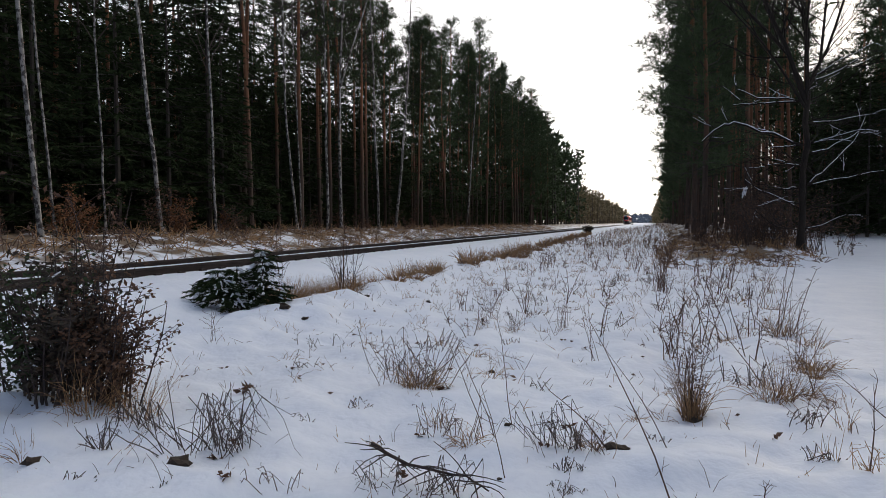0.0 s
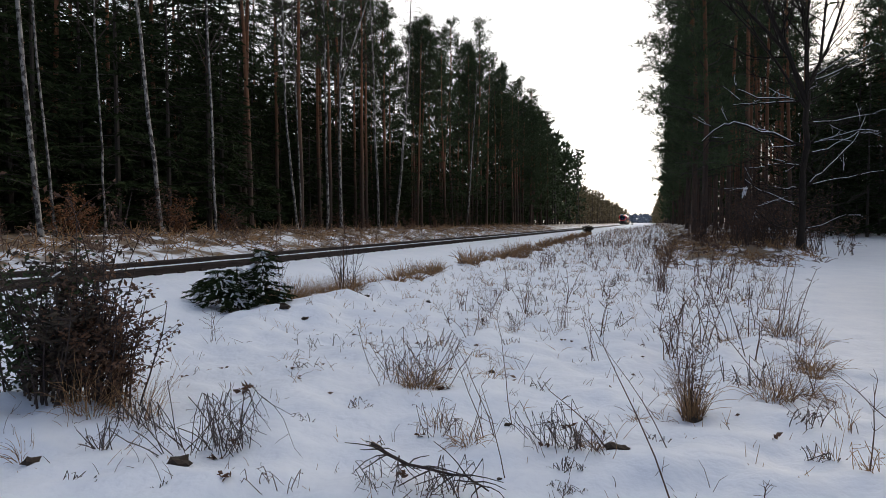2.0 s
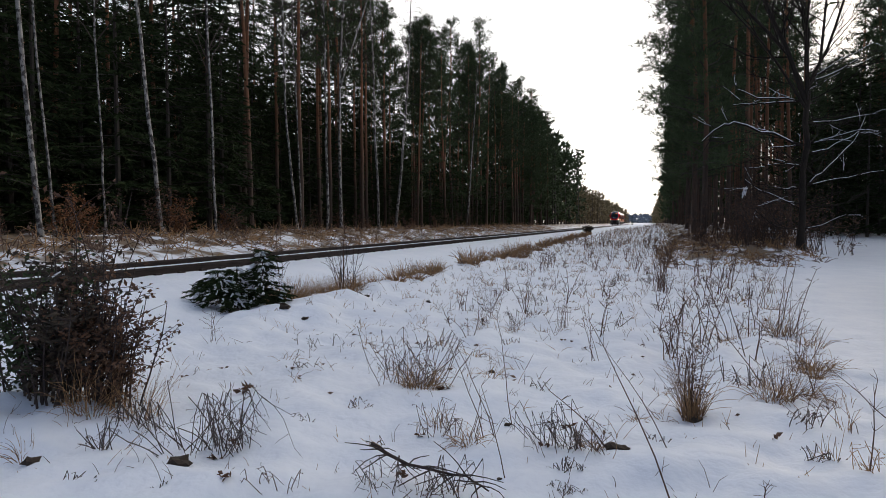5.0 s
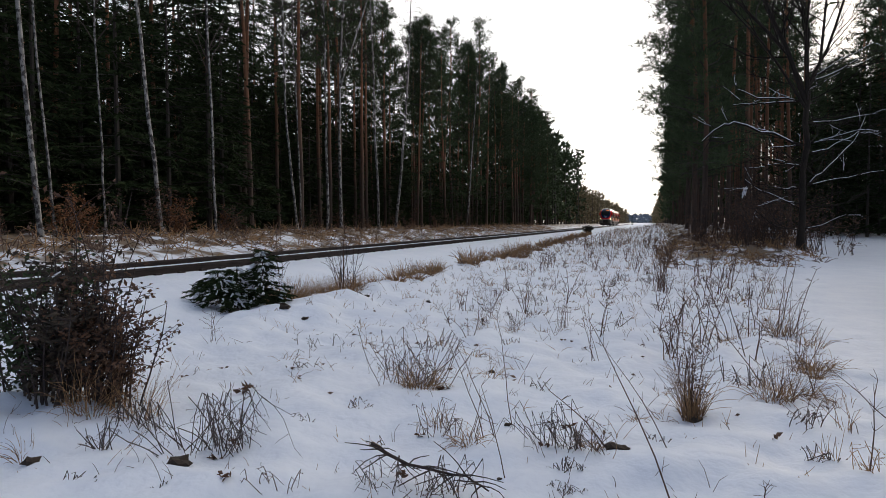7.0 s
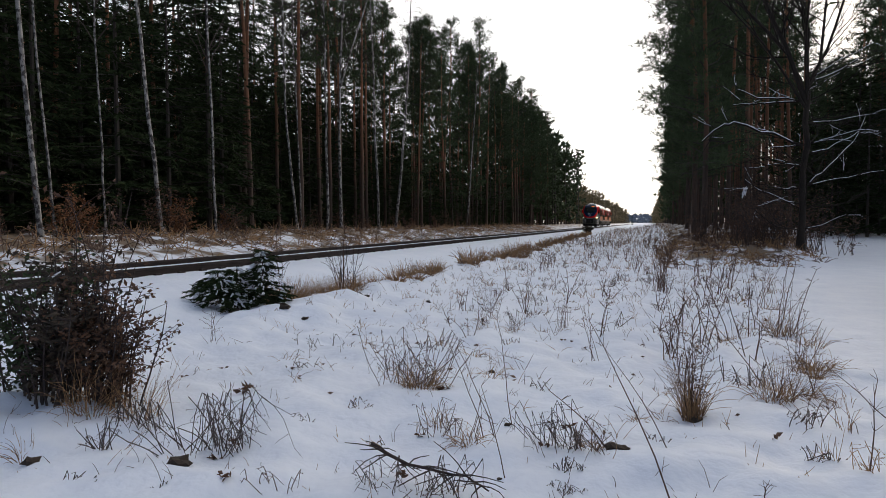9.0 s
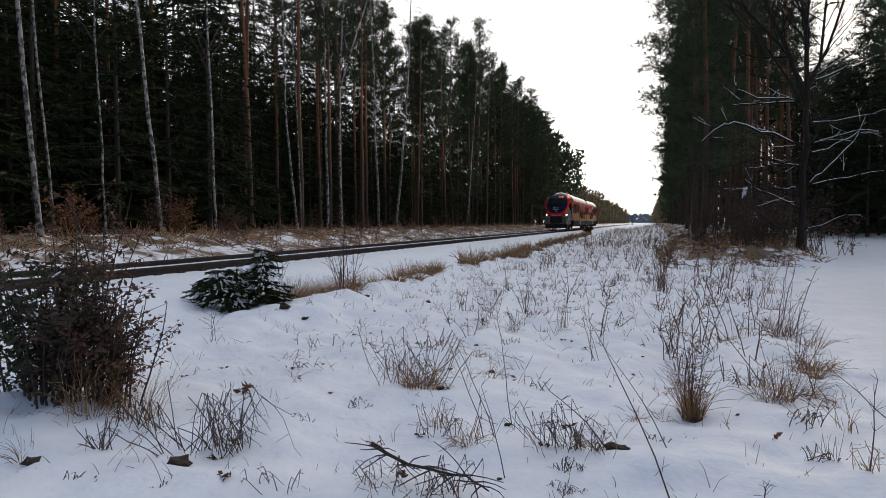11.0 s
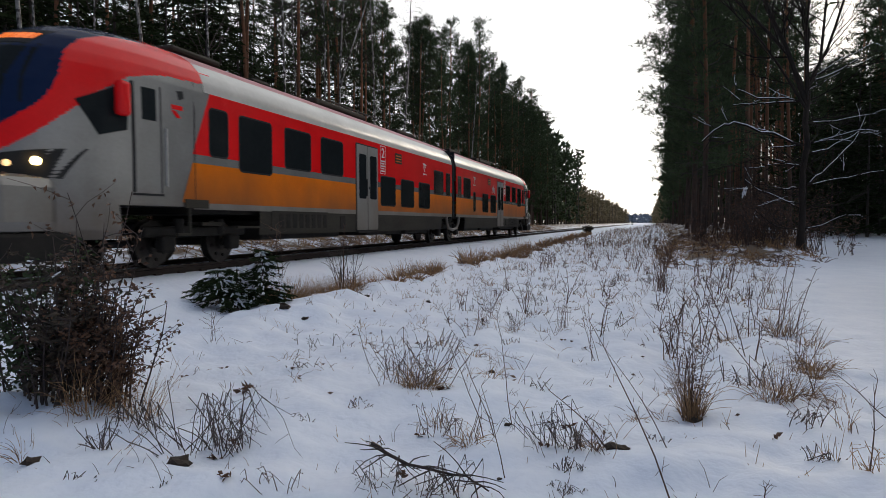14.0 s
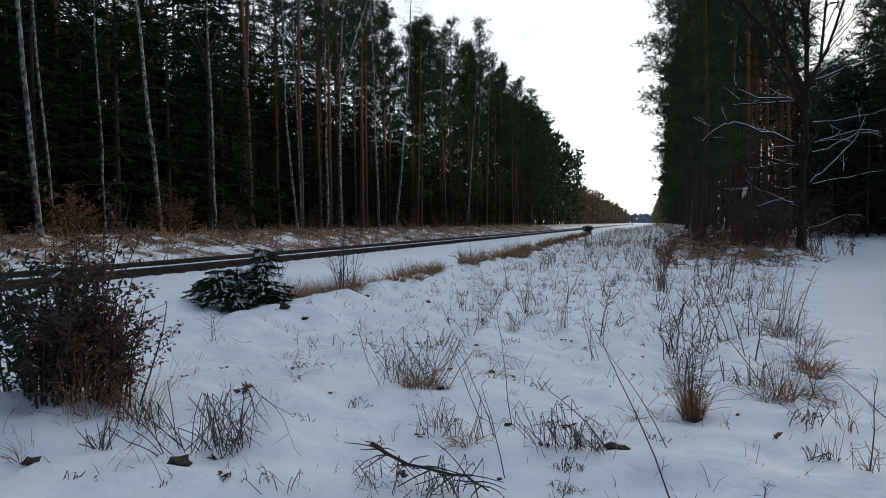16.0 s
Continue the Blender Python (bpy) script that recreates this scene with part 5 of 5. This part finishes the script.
    folded_herb(-1.22, 4.02, 0.30, 0.36, 16, 54, "brown snapped herb in a tuft of straw", 0.0, 0.5, STEM, 0.003)
    grass_tuft(-1.08, 3.94, 0.20, 0.34, 90, 55, 0.3)
    grass_tuft(-1.36, 4.18, 0.2, 0.25, 50, 156, 0.3)
    leaf_clump(-1.42, 3.98, 0.05, 157)
    stalk(-1.0, 4.1, (-0.32, 0.15, 0.62), 158, 0.0045, "tall dark stalk leaning over the snow")
    stalk(-0.94, 4.12, (-0.30, 0.12, 0.55), 159, 0.0045, "tall dark stalk leaning over the snow")
    stalk(-0.92, 4.52, (-0.10, 0.05, 0.74), 56)
    stalk(-0.75, 3.49, (-0.14, 0.05, 0.50), 57)
    earth_clod(-0.94, 4.50, 0.022, 160)
    earth_clod(-0.77, 3.48, 0.018, 161)
    fallen_branch(-1.18, 3.12, ((-0.24, 0.08, 0.16), (-0.08, 0.05, 0.11), (0.12, 0.03, 0.08), (0.30, 0.06, 0.06), (0.42, 0.05, 0.0)), 0.011, 162)
    folded_herb(-1.14, 3.12, 0.20, 0.5, 30, 58, "flattened dark herb round a fallen branch", 0.1, 0.75, GREYSTEM, 0.003)
    grass_tuft(-1.1, 3.1, 0.14, 0.4, 60, 163, 0.4, "flattened tuft of dark dry stalks on the snow", STEM)
    leaf_clump(-1.2, 3.1, 0.06, 164, 0.05)
    folded_herb(-0.52, 3.98, 0.34, 0.34, 26, 60, grey, -0.1, 0.85, None, 0.0028)
    folded_herb(-0.34, 4.0, 0.22, 0.24, 16, 165, "brown snapped herb on a tussock", -0.4, 0.5, STEM, 0.0028)
    grass_tuft(-0.30, 4.08, 0.16, 0.26, 70, 61, 0.3)
    stalk(-0.22, 4.06, (-0.36, -0.02, 0.34), 166, 0.006, "thick dark stalk leaning over the snow")
    earth_clod(-0.19, 4.05, 0.05, 167)
    earth_clod(-0.13, 4.02, 0.035, 168)
    leaf_clump(-0.60, 3.95, 0.05, 169)
    leaf_clump(-0.46, 4.05, 0.07, 170, 0.12)
    folded_herb(-0.42, 3.68, 0.12, 0.2, 12, 171, "low grey herb bent flat on the snow", 0.2, 0.6)
    folded_herb(-0.41, 3.45, 0.09, 0.16, 16, 172, "low tangle of grey stems on the snow", 0.2, 0.8, None, 0.0024)
    folded_herb(-2.15, 4.42, 0.13, 0.34, 9, 173, "arching brown stems bowed to the snow", 0.5, 0.9, STEM, 0.0034)
    folded_herb(-2.3, 3.96, 0.11, 0.2, 6, 174, "low snapped stems in the snow", 0.1, 0.5)
    folded_herb(-1.9, 2.96, 0.17, 0.24, 7, 175, "snapped reed-like stems in the snow", 0.0, 0.8, STEM, 0.0032)
    folded_herb(-1.62, 3.75, 0.13, 0.07, 3, 176, "snapped reed-like stems in the snow", 0.1, 0.9, STEM, 0.0036)
    folded_herb(-3.4, 3.62, 0.24, 0.34, 20, 177, "tangle of grey stems beside a shrub", 0.2, 0.5)
    folded_herb(-3.3, 3.24, 0.24, 0.14, 16, 178, "upright grey tuft of stems in the snow", 0.0, 0.4)
    folded_herb(-2.9, 2.72, 0.07, 0.3, 6, 179, "low snapped stems in the snow", 0.5, 0.5)
    folded_herb(-2.42, 2.72, 0.08, 0.1, 6, 180, "low snapped stems in the snow", 0.2, 0.5)
    earth_clod(-2.55, 3.04, 0.07, 181)
    earth_clod(-3.55, 2.95, 0.05, 182)
    leaf_clump(-2.12, 2.88, 0.06, 183)
    leaf_clump(-3.15, 4.6, 0.12, 184)
    grass_tuft(-1.31, 5.55, 0.18, 0.34, 60, 185, 0.45)
    grass_tuft(-1.42, 6.5, 0.22, 0.6, 70, 186, 0.45)
    stalk(-1.15, 6.5, (-0.35, 0.0, 0.06), 187, 0.003, "thin stalk lying over the snow")
    grass_tuft(-0.06, 4.80, 0.13, 0.16, 50, 188, 0.25)
    grass_tuft(0.12, 5.0, 0.20, 0.2, 50, 189, 0.4)
    folded_herb(0.06, 4.35, 0.08, 0.18, 6, 190, "low snapped stems in the snow", 0.3, 0.6)
    earth_clod(0.34, 5.0, 0.05, 192)
    folded_herb(1.02, 4.92, 0.14, 0.26, 10, 194, "dark stems drooping down the bank of the lane", 0.3, 0.7)
    folded_herb(0.98, 4.25, 0.13, 0.18, 10, 195, "dark stems drooping down the bank of the lane", 0.2, 0.6)
    folded_herb(1.12, 4.0, 0.2, 0.22, 10, 196, "thin pale stems beside the lane", 0.0, 0.3, STRAW, 0.0024)
    grass_tuft(1.5, 6.85, 0.34, 0.5, 170, 197, 0.32, "tuft of dry grass drooping down the bank of the lane")
    grass_tuft(1.38, 6.45, 0.26, 0.4, 110, 198, 0.32, "tuft of dry grass drooping down the bank of the lane")
    herb(0.32, 5.1, 0.66, 0.22, 16, 62, 8, arch=0.02)
    grass_tuft(0.32, 5.05, 0.46, 0.3, 220, 63, 0.08, "dense upright tuft of dry brown stalks in the snow")
    grass_tuft(0.95, 5.6, 0.36, 0.6, 150, 64, 0.2)
    grass_tuft(1.15, 5.9, 0.34, 0.6, 90, 65, 0.25)
    herb(1.0, 5.6, 0.5, 0.5, 6, 66, 4)
    stalk(0.95, 6.0, (-0.55, 0.9, 0.62), 67, 0.005)
    for i, (x, y, tx, h) in enumerate(((0.85, 8.4, -0.25, 0.8), (0.95, 8.5, -0.3, 0.75), (1.05, 8.4, -0.2, 0.7), (0.7, 8.2, -0.2, 0.6), (1.55, 9.0, 0.12, 0.85), (1.6, 9.1, 0.2, 0.9), (1.75, 9.0, 0.25, 0.8), (1.2, 8.8, 0.02, 0.7), (1.35, 9.3, -0.1, 0.6))):
        stalk(x, y, (tx, 0.1, h), 70 + i, 0.006)
    grass_tuft(1.6, 9.05, 0.4, 0.5, 80, 80)
    grass_tuft(0.95, 8.5, 0.25, 0.5, 50, 81)
    herb(-2.11, 8.96, 0.58, 0.6, 9, 82, 6)
    herb(0.05, 16.0, 0.6, 0.8, 7, 83, 5)
    herb(-1.05, 8.75, 0.40, 0.42, 8, 84, 5)
    herb(-4.72, 6.2, 0.55, 0.2, 3, 85, 6)
    herb(-0.5, 6.7, 0.68, 0.3, 4, 86, 5, (-0.3, 0.2))
    grass_tuft(-3.7, 3.0, 0.22, 0.25, 30, 91)
    grass_tuft(-1.36, 5.8, 0.26, 0.4, 40, 93, 0.3)
    grass_tuft(0.09, 5.7, 0.14, 0.28, 30, 94, 0.3)
    stalk(0.14, 3.42, (-0.50, 0.9, 0.80), 95, 0.0055, "long thin stalk leaning across the snow")
    stalk(0.14, 4.2, (-0.42, 0.5, 0.5), 96, 0.004)
    grass_tuft(1.27, 4.85, 0.3, 0.3, 18, 97)
    grass_tuft(1.03, 4.25, 0.26, 0.25, 14, 98)
    stalk(1.16, 4.0, (0.03, 0.0, 0.5), 99, 0.004)
    stalk(0.57, 3.55, (0.0, 0.0, 0.10), 100, 0.004)
    stalk(1.55, 4.55, (-0.42, 0.3, 0.42), 101, 0.004, "arching grass stalk beside the lane")
    for i, (x, y, h, w, n) in enumerate(((1.65, 9.9, 0.5, 0.5, 90), (1.72, 8.0, 0.42, 0.6, 100), (1.62, 7.1, 0.36, 0.6, 90), (1.2, 8.9, 0.3, 0.5, 60), (1.45, 6.3, 0.32, 0.55, 80), (1.45, 5.7, 0.26, 0.5, 60), (1.72, 9.0, 0.5, 0.5, 80), (1.9, 11.2, 0.5, 0.6, 80), (2.4, 14.0, 0.5, 0.7, 70), (1.5, 12.5, 0.5, 0.6, 60), (1.2, 4.6, 0.2, 0.4, 24), (2.6, 17, 0.5, 0.8, 70), (2.4, 19.5, 0.5, 0.9, 80))):
        grass_tuft(x, y, h * 0.75, w, n // 2, 240 + i, 0.16, "tuft of dry grass leaning over the edge of the lane")
        herb(x - 0.15, y + 0.2, h * 1.7, 0.4, 3, 260 + i, 4, (0.12, 0.0))
    shrub(-6.6, 76, 0.9, 1.7, 26, 10, 270, "dark brush pile lying beside the trackbed", DARKLEAF, "brush_pile", 0.12)
    # scattered stems over the whole meadow
    rng = random.Random(15)
    s, g = Soup(), Soup()
    for _ in range(3000):
        y = 2.8 + 45 * rng.random() ** 1.5
        x = rng.uniform(-5.2, 0.25 + 0.15 * y)
        if y < 8 and rng.random() < 0.66:
            continue
        z = height(x, y)
        h = rng.uniform(0.03, 0.15) * (1 + y * 0.07)
        k = rng.random()
        for _ in range(rng.randrange(1, 4)):
            p = (x + rng.gauss(0, 0.03), y + rng.gauss(0, 0.03), z - 0.02)
            tgt = s if k < 0.6 else g
            tgt.tube(bent(p, (rng.gauss(0, 0.5), rng.gauss(0, 0.5), 1), h * rng.uniform(0.5, 1.2), 3, 0.14, rng, 0.15), 0.0016 + 0.00022 * y, 0.001, 3)
    for _ in range(1500):
        y = 38 + 75 * rng.random()
        x = rng.uniform(-4.9, 1.6)
        z = height(x, y)
        (s if rng.random() < 0.6 else g).tube(bent((x, y, z - 0.03), (rng.gauss(0, 0.5), rng.gauss(0, 0.5), 1), rng.uniform(0.15, 0.6), 2, 0.15, rng, 0.1), 0.014, 0.006, 3)
    tagged(s.ob("meadow_stems", STEM, None, "thin dead stems scattered over the snowy meadow"), category="grass", kind="stuff")
    tagged(g.ob("meadow_grass", STRAW, None, "dry grass blades scattered over the snowy meadow"), category="grass", kind="stuff")
    # taller herbs further off
    for i in range(120):
        y = 7 + 34 * rng.random()
        x = rng.uniform(-3.6 if i % 3 else 0.0, 0.3 + 0.10 * y)
        herb(x, y, rng.uniform(0.3, 0.85), 0.35, rng.randrange(2, 6), 300 + i, 4, r=0.005 + 0.00015 * y)
    for i in range(110):
        y = 5.5 + 26 * rng.random() ** 1.1
        x = rng.uniform(-4.2, 0.25 + 0.13 * y)
        if i % 2:
            grass_tuft(x, y, rng.uniform(0.12, 0.26), rng.uniform(0.2, 0.5), 34, 700 + i, 0.35, "low bowed tuft of brown grass in the snow", r=0.0026)
        else:
            folded_herb(x, y, rng.uniform(0.12, 0.32), rng.uniform(0.15, 0.4), 7, 700 + i, "low snapped herb stems poking out of the snow", rng.uniform(-0.3, 0.3), 0.6, None, 0.003 + 0.00012 * y)
    # curled leaves and clods
    lf = Soup()
    for _ in range(260):
        y = 4.5 + 26 * rng.random() ** 1.2
        x = rng.uniform(-4.6, 0.3 + 0.15 * y)
        z = height(x, y)
        for _ in range(rng.randrange(1, 4)):
            lf.leaf((x + rng.gauss(0, 0.03), y + rng.gauss(0, 0.03), z + 0.005), (rng.gauss(0, 1), rng.gauss(0, 1), 0.25), rng.uniform(0.03, 0.07), rng.uniform(0.008, 0.018), rng)
    tagged(lf.ob("fallen_leaves", DRYLEAF, None, "curled brown leaves lying on the snow"), category="leaves", kind="stuff")
    # brown grass: verge across the line, mound before the near wood
    v, vd = Soup(), Soup()
    for _ in range(7500):
        if rng.random() < 0.68:
            y = 8 + 85 * rng.random() ** 1.3
            x = rng.uniform(-16.6, -12.4)
            if noise.noise(Vector((x * 0.8, y * 0.5, 1))) < -0.18:
                continue
            tall = 0.6
        else:
            y = rng.uniform(22.0, 36)
            x = rng.uniform(0.4, 5.4 + 0.12 * (y - 24))
            if noise.noise(Vector((x * 0.9, y * 0.9, 4))) < -0.28 + 0.25 * smooth(3.0, 5.5, x) - 0.4 * smooth(24, 27, y):
                continue
            tall = 0.34
        z = height(x, y)
        tgt = v if noise.noise(Vector((x * 1.3, y * 1.3, 8))) > -0.05 else vd
        for _ in range(2):
            tgt.tube(bent((x + rng.gauss(0, 0.10), y + rng.gauss(0, 0.10), z - 0.03), (rng.gauss(0, 0.9), rng.gauss(0, 0.9), 1), rng.uniform(0.3, 1.2) * tall, 3, 0.2, rng, 0.22), 0.016, 0.005, 3)
    tagged(v.ob("verge_grass", STRAW, None, "tawny dry grass on the verge of the woods"), category="grass", kind="stuff")
    tagged(vd.ob("verge_stems", STEM, None, "dark dead stems on the verge of the woods"), category="grass", kind="stuff")
    for i in range(26):
        y = rng.uniform(12, 60)
        shrub(rng.uniform(-17.2, -15.5), y, rng.uniform(0.8, 1.9), 0.9, 6, 2 if i % 3 else 7, 500 + i, "low brown undergrowth shrub at the edge of the wood", DRYLEAF, "undergrowth_shrub", 0.09)
    for i, (x, y) in enumerate(((-16.3, 19.6), (-16.5, 20.3), (-16.6, 15.4), (-16.9, 16.2), (-16.4, 14.9), (-17.5, 24))):
        shrub(x, y, rng.uniform(1.1, 1.7), 1.2, 9, 8, 600 + i, "young beech holding its orange-brown winter leaves", BEECH, "beech_sapling", 0.09)
    for i in range(22):
        x, y = rng.uniform(1.0, 7.5), rng.uniform(26.5, 35)
        shrub(x + 0.1 * (y - 26), y, rng.uniform(1.6, 3.2), 1.8, 8, 3, 640 + i, "tall bare brown shrub under the pines", DRYLEAF, "undergrowth_shrub", 0.09)
    snowy = shrub(3.48, 27.0, 1.9, 0.9, 9, 3, 690, "bare brown shrub with a lump of snow in its top", DRYLEAF, "undergrowth_shrub", 0.09)
    bm = bmesh.new()
    bmesh.ops.create_icosphere(bm, subdivisions=3, radius=0.13)
    for v in bm.verts:
        v.co *= 0.85 + 0.9 * noise.noise(v.co * 14 + Vector((3.1, 0.4, 7.7)))
        v.co = Vector((v.co.x * 0.6 + 0.3 * v.co.z, v.co.y * 0.8, v.co.z * 1.5 + 2.58 - height(3.48, 27.0)))
    part("snow_lump", bm, SNOWCAP, snowy, "white lump of snow caught in the twigs", True)
    for i in range(16):
        y = rng.uniform(25, 34)
        shrub(rng.uniform(1.2, 5.4), y, rng.uniform(0.8, 1.9), 1.1, 7, 3 if i % 2 else 0, 540 + i, "bare brown undergrowth shrub on the wooded mound", DRYLEAF, "undergrowth_shrub", 0.08)


def bare_tree(x, y, seed):
    """Big leafless oak with snow along its lower limbs."""
    rng = random.Random(seed)
    root = tagged(new("oak_tree"), "large leafless oak with snow lying on its lower limbs", "tree")
    root.location = (x, y, height(x, y) - 0.1)
    t, tw, sn = Soup(), Soup(), Soup()
    st = [Vector((0.02 * k + rng.gauss(0, 0.05), 0, 0.75 * k)) for k in range(9)]
    t.tube(st, 0.115, 0.085, 10)
    t.tube([(0, 0, -0.2), (0.0, 0, 0.15), (0.01, 0, 0.6)], 0.22, 0.113, 10)

    def limb(p, d, ln, r, depth, snow):
        m = 7 if depth < 2 else 4
        pts = bent(p, d, ln, m, 0.14, rng, -0.03 if not snow else 0.02)
        tgt = t if depth == 0 else tw
        tgt.tube(pts, r, r * 0.35, 6 if depth < 1 else 3)
        if snow:
            sn.tube([q + Vector((0, 0, r * 0.8)) for q in pts[1:]], r * 0.34 + 0.004, 0.004, 4)
        if depth < 3:
            for _ in range((10, 6, 4)[depth]):
                j = rng.uniform(m * 0.17, m - 0.01)
                q = pts[int(j)].lerp(pts[int(j) + 1], j - int(j))
                dd = (pts[-1] - pts[0]).normalized() + Vector((rng.gauss(0, 0.5), rng.gauss(0, 0.5), rng.gauss(0.1, 0.4)))
                limb(q, dd, ln * rng.uniform(0.3, 0.55), r * 0.45, depth + 1, snow and rng.random() < 0.25)
    for k in range(30):
        i = rng.randrange(1, 9)
        a = rng.uniform(0, 6.283)
        limb(st[i], (math.cos(a), math.sin(a) * 0.8, rng.uniform(0.0, 0.4)), rng.uniform(1.0, 2.8), 0.026, 1, k % 3 == 0)
    def snowy(line, r):
        """A long bowed limb with snow along its back, given sideways and upwards from the trunk's foot."""
        pts = [Vector((0.954 * a, 0.301 * a, b)) for a, b in line]
        fine = [p.lerp(q, k / 3) + Vector((0, 0, rng.gauss(0, 0.03))) for p, q in zip(pts, pts[1:]) for k in range(3)] + [pts[-1]]
        tw.tube(fine, r, r * 0.35, 5)
        sn.tube([q + Vector((0, -0.01, r * 0.75)) for q in fine[1:]], r * 0.42, 0.006, 4)
        for q in fine[2:]:
            limb(q, (rng.gauss(0, 0.7), rng.gauss(0, 0.5), rng.gauss(0.1, 0.5)), rng.uniform(0.4, 1.1), r * 0.35, 2, rng.random() < 0.4)
    snowy(((0, 3.7), (-1.0, 4.1), (-2.4, 4.5), (-2.9, 4.35), (-3.5, 3.85)), 0.045)
    snowy(((0.1, 2.3), (0.7, 2.75), (1.5, 3.5), (1.95, 4.1), (2.2, 4.75)), 0.045)
    snowy(((0.1, 3.4), (0.9, 3.6), (1.7, 4.05), (2.4, 4.2)), 0.03)
    snowy(((0, 5.3), (-0.9, 5.35), (-1.6, 5.4), (-2.3, 5.65)), 0.03)
    snowy(((0.1, 5.8), (1.0, 6.2), (1.9, 6.7)), 0.03)
    snowy(((0, 1.7), (-0.7, 1.85), (-1.5, 1.6)), 0.025)
    limb(st[5], (0.9, -0.3, 0.25), 2.6, 0.025, 1, True)
    limb(st[7], (-0.9, 0.2, 0.1), 2.4, 0.035, 1, True)
    for dx, dy, ln, r in ((-0.16, 0.05, 7.5, 0.08), (0.12, -0.05, 8.0, 0.09), (0.32, 0.15, 6.5, 0.055), (-0.34, -0.15, 6.5, 0.055), (0.05, 0.3, 7, 0.065), (0.5, -0.1, 5.5, 0.06), (-0.55, 0.1, 5, 0.05)):
        limb(st[8] - Vector((0, 0, rng.uniform(0, 1.2))), (dx, dy, 1), ln, r, 0, False)
    t.ob("trunk", OAKBARK, root, "", True)
    tagged(tw.ob("branchwork", OAKBARK, root), kind="stuff")
    tagged(sn.ob("snow_cover", SNOWCAP, root, "white snow lying on the limbs", True), kind="stuff")


bare_tree(5.1, 25.5, 61)
make_meadow()
for k, (x, y, s) in enumerate(((-5.95, 9.00, 0.10), (-5.81, 9.38, 0.07), (-5.05, 8.31, 0.08), (-5.89, 8.32, 0.09), (-5.89, 8.65, 0.12), (-5.05, 10.73, 0.12), (-5.41, 11.09, 0.10), (-4.91, 10.80, 0.08), (-4.65, 8.19, 0.05), (-1.44, 6.12, 0.04), (-3.69, 10.81, 0.05))):
    earth_clod(x, y, s, 900 + k)


def motions():
    speed = 21.26
    walk(TRAIN, [(t / 2, pose(TRACK_X, 31.24 - speed * (t / 2 - 13.8), RAIL_Z + DATUM)) for t in range(0, 33)])
    for w, ya in WHEELS:
        walk(w, [(k * 0.025, pose(0, ya, 0.43, math.degrees(speed * 0.025 / 0.43) * k)) for k in range(641)])


motions()
